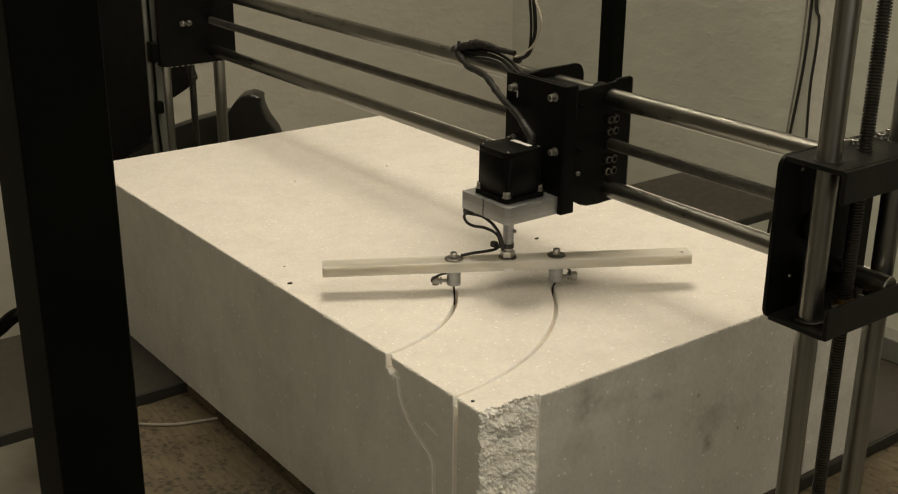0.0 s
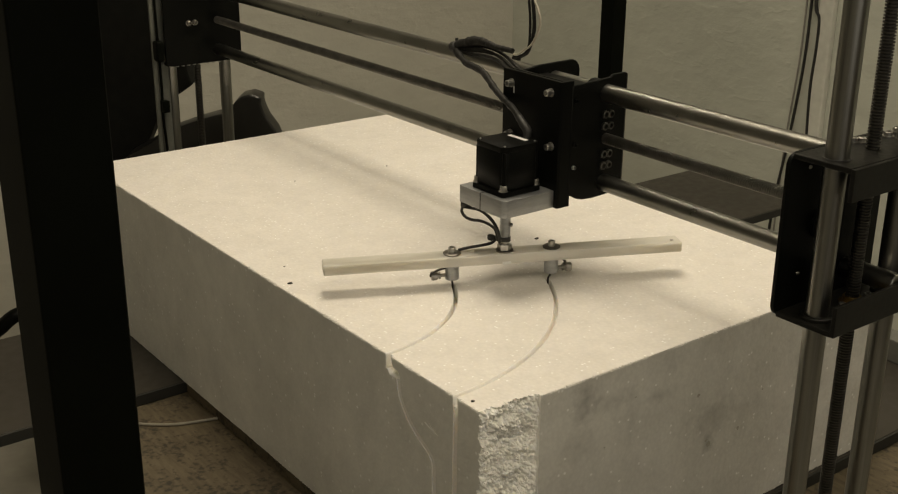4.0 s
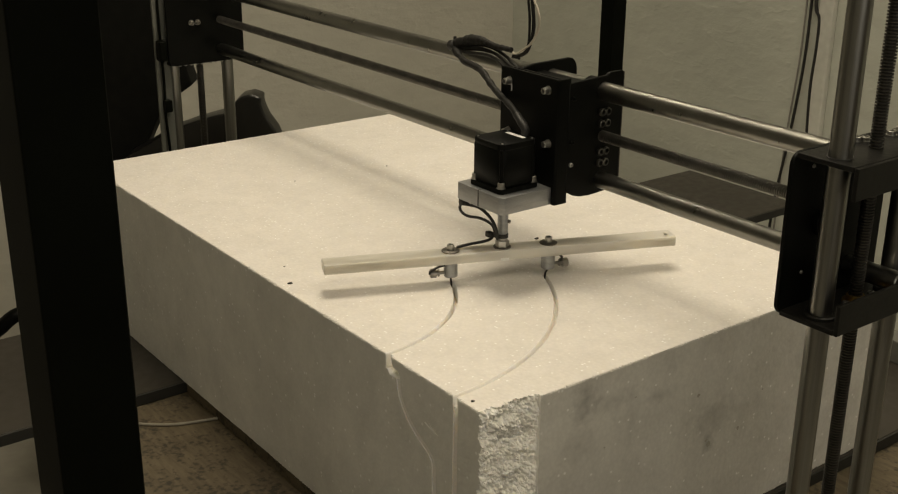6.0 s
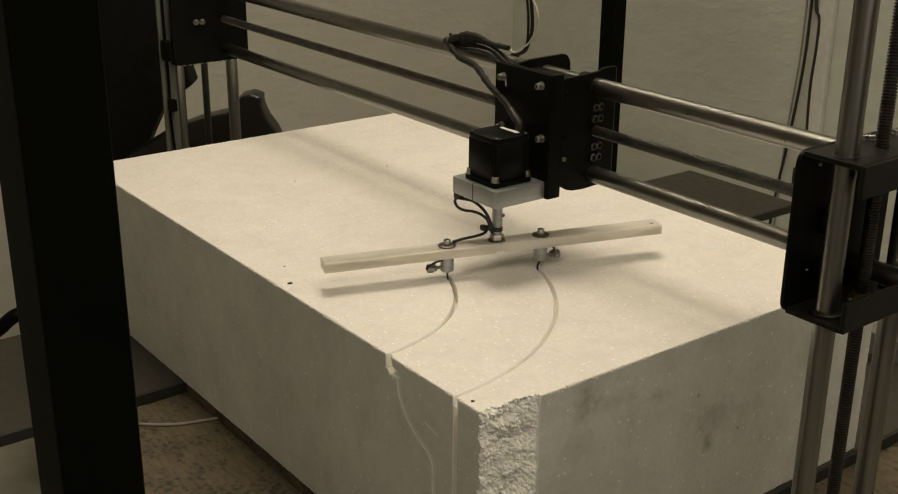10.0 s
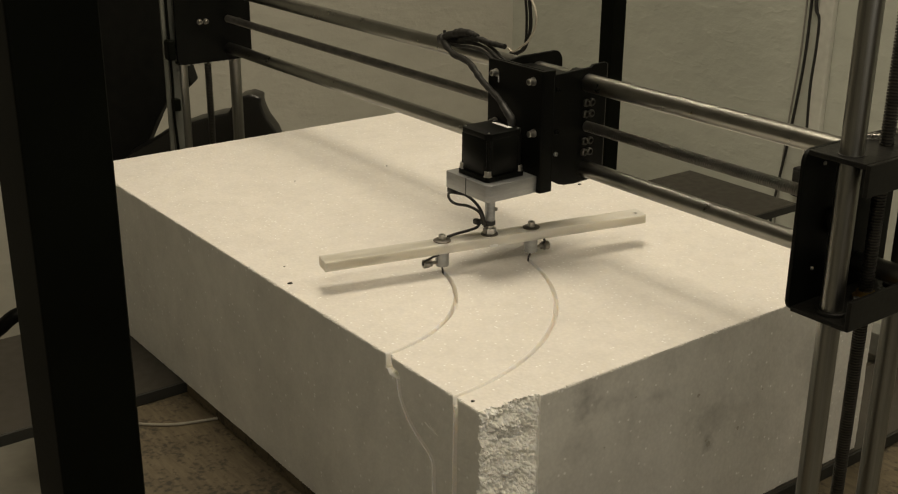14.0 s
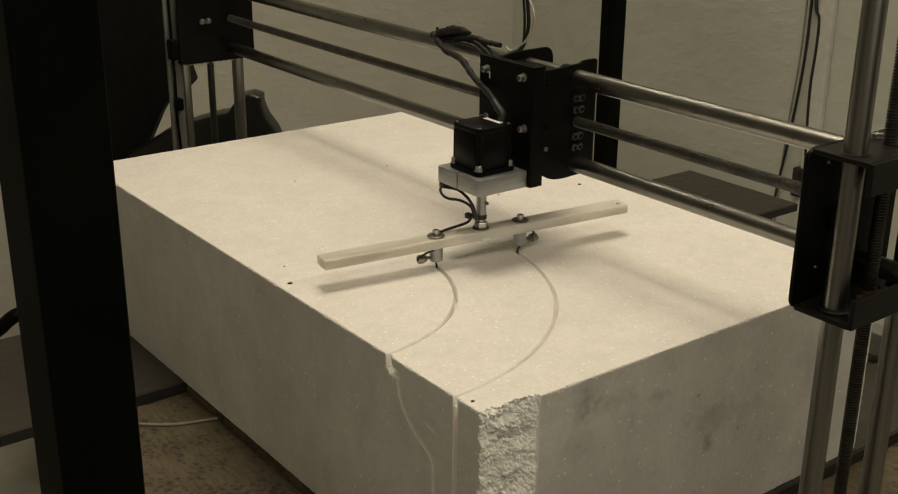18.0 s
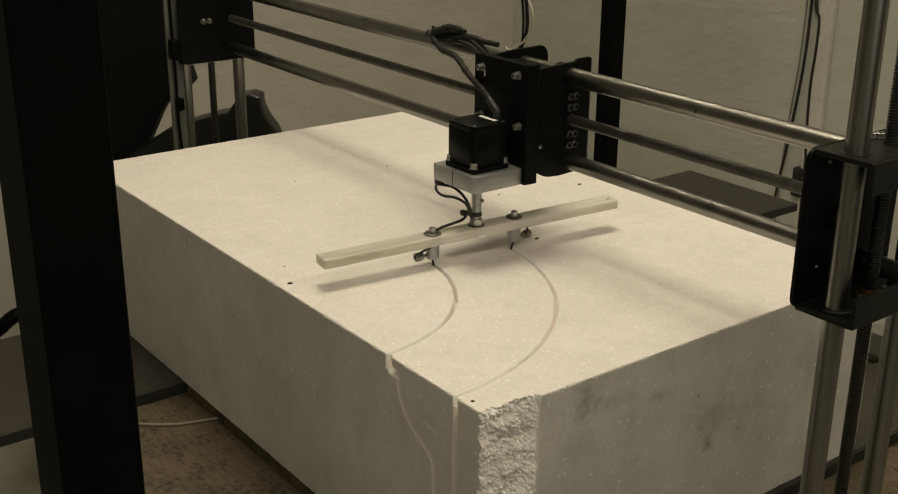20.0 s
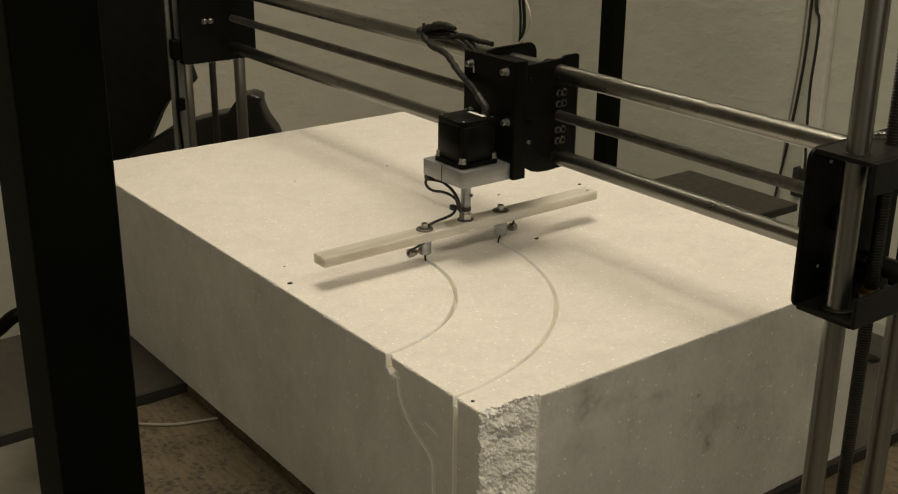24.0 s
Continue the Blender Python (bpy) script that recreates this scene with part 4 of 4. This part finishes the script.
wall_cable("hanging_cable", [(2.27, 1.325, 1.2), (2.27, 1.328, 0.5), (2.27, 1.324, 0.27), (2.27, 1.306, 0.22), (2.27, 1.304, 0.14), (2.27, 1.309, 0.02), (2.27, 1.302, -0.135), (2.27, 1.295, -0.22), (2.27, 1.29, -0.5), (2.26, 1.28, FLOOR_Z + 0.008)], 0.0056, RUBBER, "thick black cable hanging down beside the wall strip")
wall_cable("hanging_cable", [(2.275, 1.352, 1.2), (2.275, 1.348, 0.5), (2.275, 1.343, 0.266), (2.275, 1.346, 0.082), (2.275, 1.368, -0.14), (2.275, 1.395, -0.339), (2.275, 1.412, -0.55), (2.26, 1.42, FLOOR_Z + 0.006)], 0.0043, RUBBER, "black cable hanging slack before the plaster wall")
wall_cable("hanging_cable", [(2.28, 1.374, 1.2), (2.28, 1.368, 0.5), (2.28, 1.363, 0.263), (2.28, 1.366, 0.08), (2.28, 1.383, -0.143), (2.28, 1.389, -0.35), (2.28, 1.394, -0.55), (2.26, 1.39, FLOOR_Z + 0.005)], 0.0027, GREY_CABLE, "thin grey cable hanging slack before the plaster wall")
plug = thing("wall_socket", "small dark cable junction box by the wall strip", "socket", pose(2.286, 1.312, -0.27))
part("case", box(-0.030, 0.0035, -0.018, 0.018, -0.045, 0.045, 0.007), RUBBER, plug)
part("cap", box(-0.036, -0.030, -0.012, 0.012, 0.008, 0.038, 0.004), RUBBER, plug)


def base_cable():
    ob = thing("loose_cable", "thin pale beige cable lying slack across the plywood", "cable", pose(0, 0.64, -0.0152))
    pts = [(-0.1578, 0.0857, 0), (-0.1423, 0.0549, 0), (-0.115, 0.0211, 0), (-0.0899, -0.0077, 0), (-0.0561, -0.0346, 0), (-0.0204, -0.0485, 0), (0.0139, -0.0574, 0), (0.0431, -0.0604, 0), (0.0955, -0.0584, 0)]
    part("cord", cable(pts, 0.0021, 8), BEIGE_CABLE, ob, "", True)


base_cable()

# ---- black chair behind the machine ----
def chair():
    c = thing("office_chair", "black upholstered swivel chair with curved armrests", "chair", pose(0.813, 1.132, FLOOR_Z, 0, 0, -37.144))
    up = lambda pts: [(x, z - FLOOR_Z) for x, z in pts]
    back = [(-0.86, -0.02), (-0.70, -0.02), (-0.648, 0.085), (-0.632, 0.118), (-0.612, 0.160), (-0.588, 0.200), (-0.572, 0.208), (-0.534, 0.234), (-0.544, 0.270), (-0.545, 0.304), (-0.530, 0.36), (-0.515, 0.52), (-0.53, 0.66), (-0.58, 0.72), (-0.86, 0.74), (-0.93, 0.68), (-0.95, 0.40), (-0.93, 0.18)]
    part("backrest", slab(up(back), 1, 0.032, 0.10, 0.005, 3), BLACK_CLOTH, c, "", True)
    arm = [(-0.70, 0.05), (-0.663, 0.100), (-0.623, 0.122), (-0.575, 0.153), (-0.514, 0.175), (-0.472, 0.187), (-0.452, 0.190), (-0.446, 0.200), (-0.436, 0.214), (-0.423, 0.225), (-0.403, 0.230), (-0.382, 0.223), (-0.384, 0.212), (-0.381, 0.200), (-0.373, 0.180), (-0.356, 0.156), (-0.348, 0.133), (-0.346, 0.10), (-0.36, 0.02), (-0.40, -0.02), (-0.44, 0.05), (-0.52, 0.08), (-0.62, 0.04), (-0.68, -0.04)]
    part("armrest", slab(up(arm), 1, -0.03, 0.028, 0.006, 3), ARM, c, "black armrest with upturned end", True)
    inner = [(-0.452, 0.075), (-0.446, 0.105), (-0.430, 0.124), (-0.405, 0.134), (-0.385, 0.132), (-0.370, 0.122), (-0.365, 0.10), (-0.366, 0.03), (-0.395, -0.01), (-0.44, 0.04)]
    part("armrest_pad", slab(up(inner), 1, -0.048, -0.0305, 0.004, 2), GREY_SEAT, c, "grey inner pad", True)
    part("post", slab(up([(-0.50, -0.30), (-0.46, -0.30), (-0.44, 0.04), (-0.50, 0.07)]), 1, -0.015, 0.015, 0.004, 2), BLACK, c, "", True)
    part("seat", slab(rounded(-0.95, -0.45, -0.02, 0.42, (0.08, 0.08, 0.06, 0.06)), 2, 0.42, 0.50, 0.02, 3), BLACK_CLOTH, c, "", True)
    part("side_tube", cable([(-1.05, -0.10, 0.46), (-1.0, -0.11, 0.503), (-0.946, -0.11, 0.540), (-0.917, -0.11, 0.566), (-0.894, -0.10, 0.575), (-0.83, -0.06, 0.58), (-0.80, 0.04, 0.56), (-0.80, 0.05, 0.49)], 0.015, 12), BLACK, c, "bent black tube", True)
    part("column", rod((-0.70, 0.2, 0.10), (-0.70, 0.2, 0.42), 0.03, 20), BLACK, c, "", True)
    for i in range(5):
        a = 2 * math.pi * i / 5
        e = (-0.70 + 0.28 * math.cos(a), 0.2 + 0.28 * math.sin(a), 0.075)
        leg = part("base_arm", rod((-0.70, 0.2, 0.11), e, 0.018, 12), BLACK, c, "", True)
        part("castor", lathe((e[0] - 0.012, e[1], 0.03), (1, 0, 0), [(0, 0.026), (0.003, 0.03), (0.021, 0.03), (0.024, 0.026)], 18), RUBBER, leg, "", True)
    return c


chair()


# ---- crumbs on the foam ----
for n, (x, y, r) in enumerate(((0.0152, 0.3869, 0.0034), (0.352, 0.3333, 0.0032), (0.0077, 0.0293, 0.0023), (0.2234, 0.7375, 0.0014), (0.0372, 0.4394, 0.0015), (0.3794, 0.7227, 0.0016), (0.5606, 0.4755, 0.0030), (0.4303, 0.5071, 0.0020))):
    b = bmesh.new()
    bmesh.ops.create_icosphere(b, subdivisions=2, radius=r)
    for v in b.verts:
        v.co *= 1 + 0.5 * noise.noise(v.co * 400 + Vector((n, 0, 0)))
        v.co.y *= 0.6
        v.co.z *= 0.35
    ob = part("crumb", b, CRUMB)
    ob.location = (x, y, FOAM_H + r * 0.2)
    tagged(ob, "tiny dark crumb lying on the white foam", "crumb", "crumbs on the foam")

# ---- ceiling luminaires, all unseen; the front row only houses fill light ----
for x, y, wide, deep in ((*LAMP[:2], 0.45, 0.31), (*LAMP_FAR, 0.63, 0.17), *((x, FILL_Y, 0.63, 0.17) for x in FILL_X)):
    lamp = thing("ceiling_lamp", "assumed two-tube fluorescent ceiling luminaire with white housing", "lamp", pose(x, y, TOP_Z), "ceiling lamps")
    part("housing", box(-wide, wide, -deep, deep, -0.09, -0.0005, 0.006), CEILING, lamp)


# ---- what moves ----
def motions():
    times = [i * 1.0 for i in range(25)]
    at = [(t, *axis_at(t)) for t in times]
    walk(gantry_thing, [(t, pose(x, SHIFT, LIFT)) for t, x, y in at])
    walk(carriage_thing, [(t, pose(x, y, LIFT)) for t, x, y in at])
    walk(harness_thing, [(t, pose(x, y, LIFT)) for t, x, y in at])
    walk(sleeve_end, [(t, pose(0, -0.000514 * t - 0.00004977 * t * t, -0.00033 * t)) for t in times])
    walk(riser_thing, [(t, pose(x, *riser_at(t))) for t, x, y in at])
    walk(tool_thing, [(t, pose(x, y, BAR_Z, 0, -0.5, swing(t) + LEAN)) for t, x, y in at])
    for core in cores:
        walk(core, [(t, pose(CENTRE.x, CENTRE.y, 0, 0, 0, swing(t) + 0.6)) for t in times])


motions()
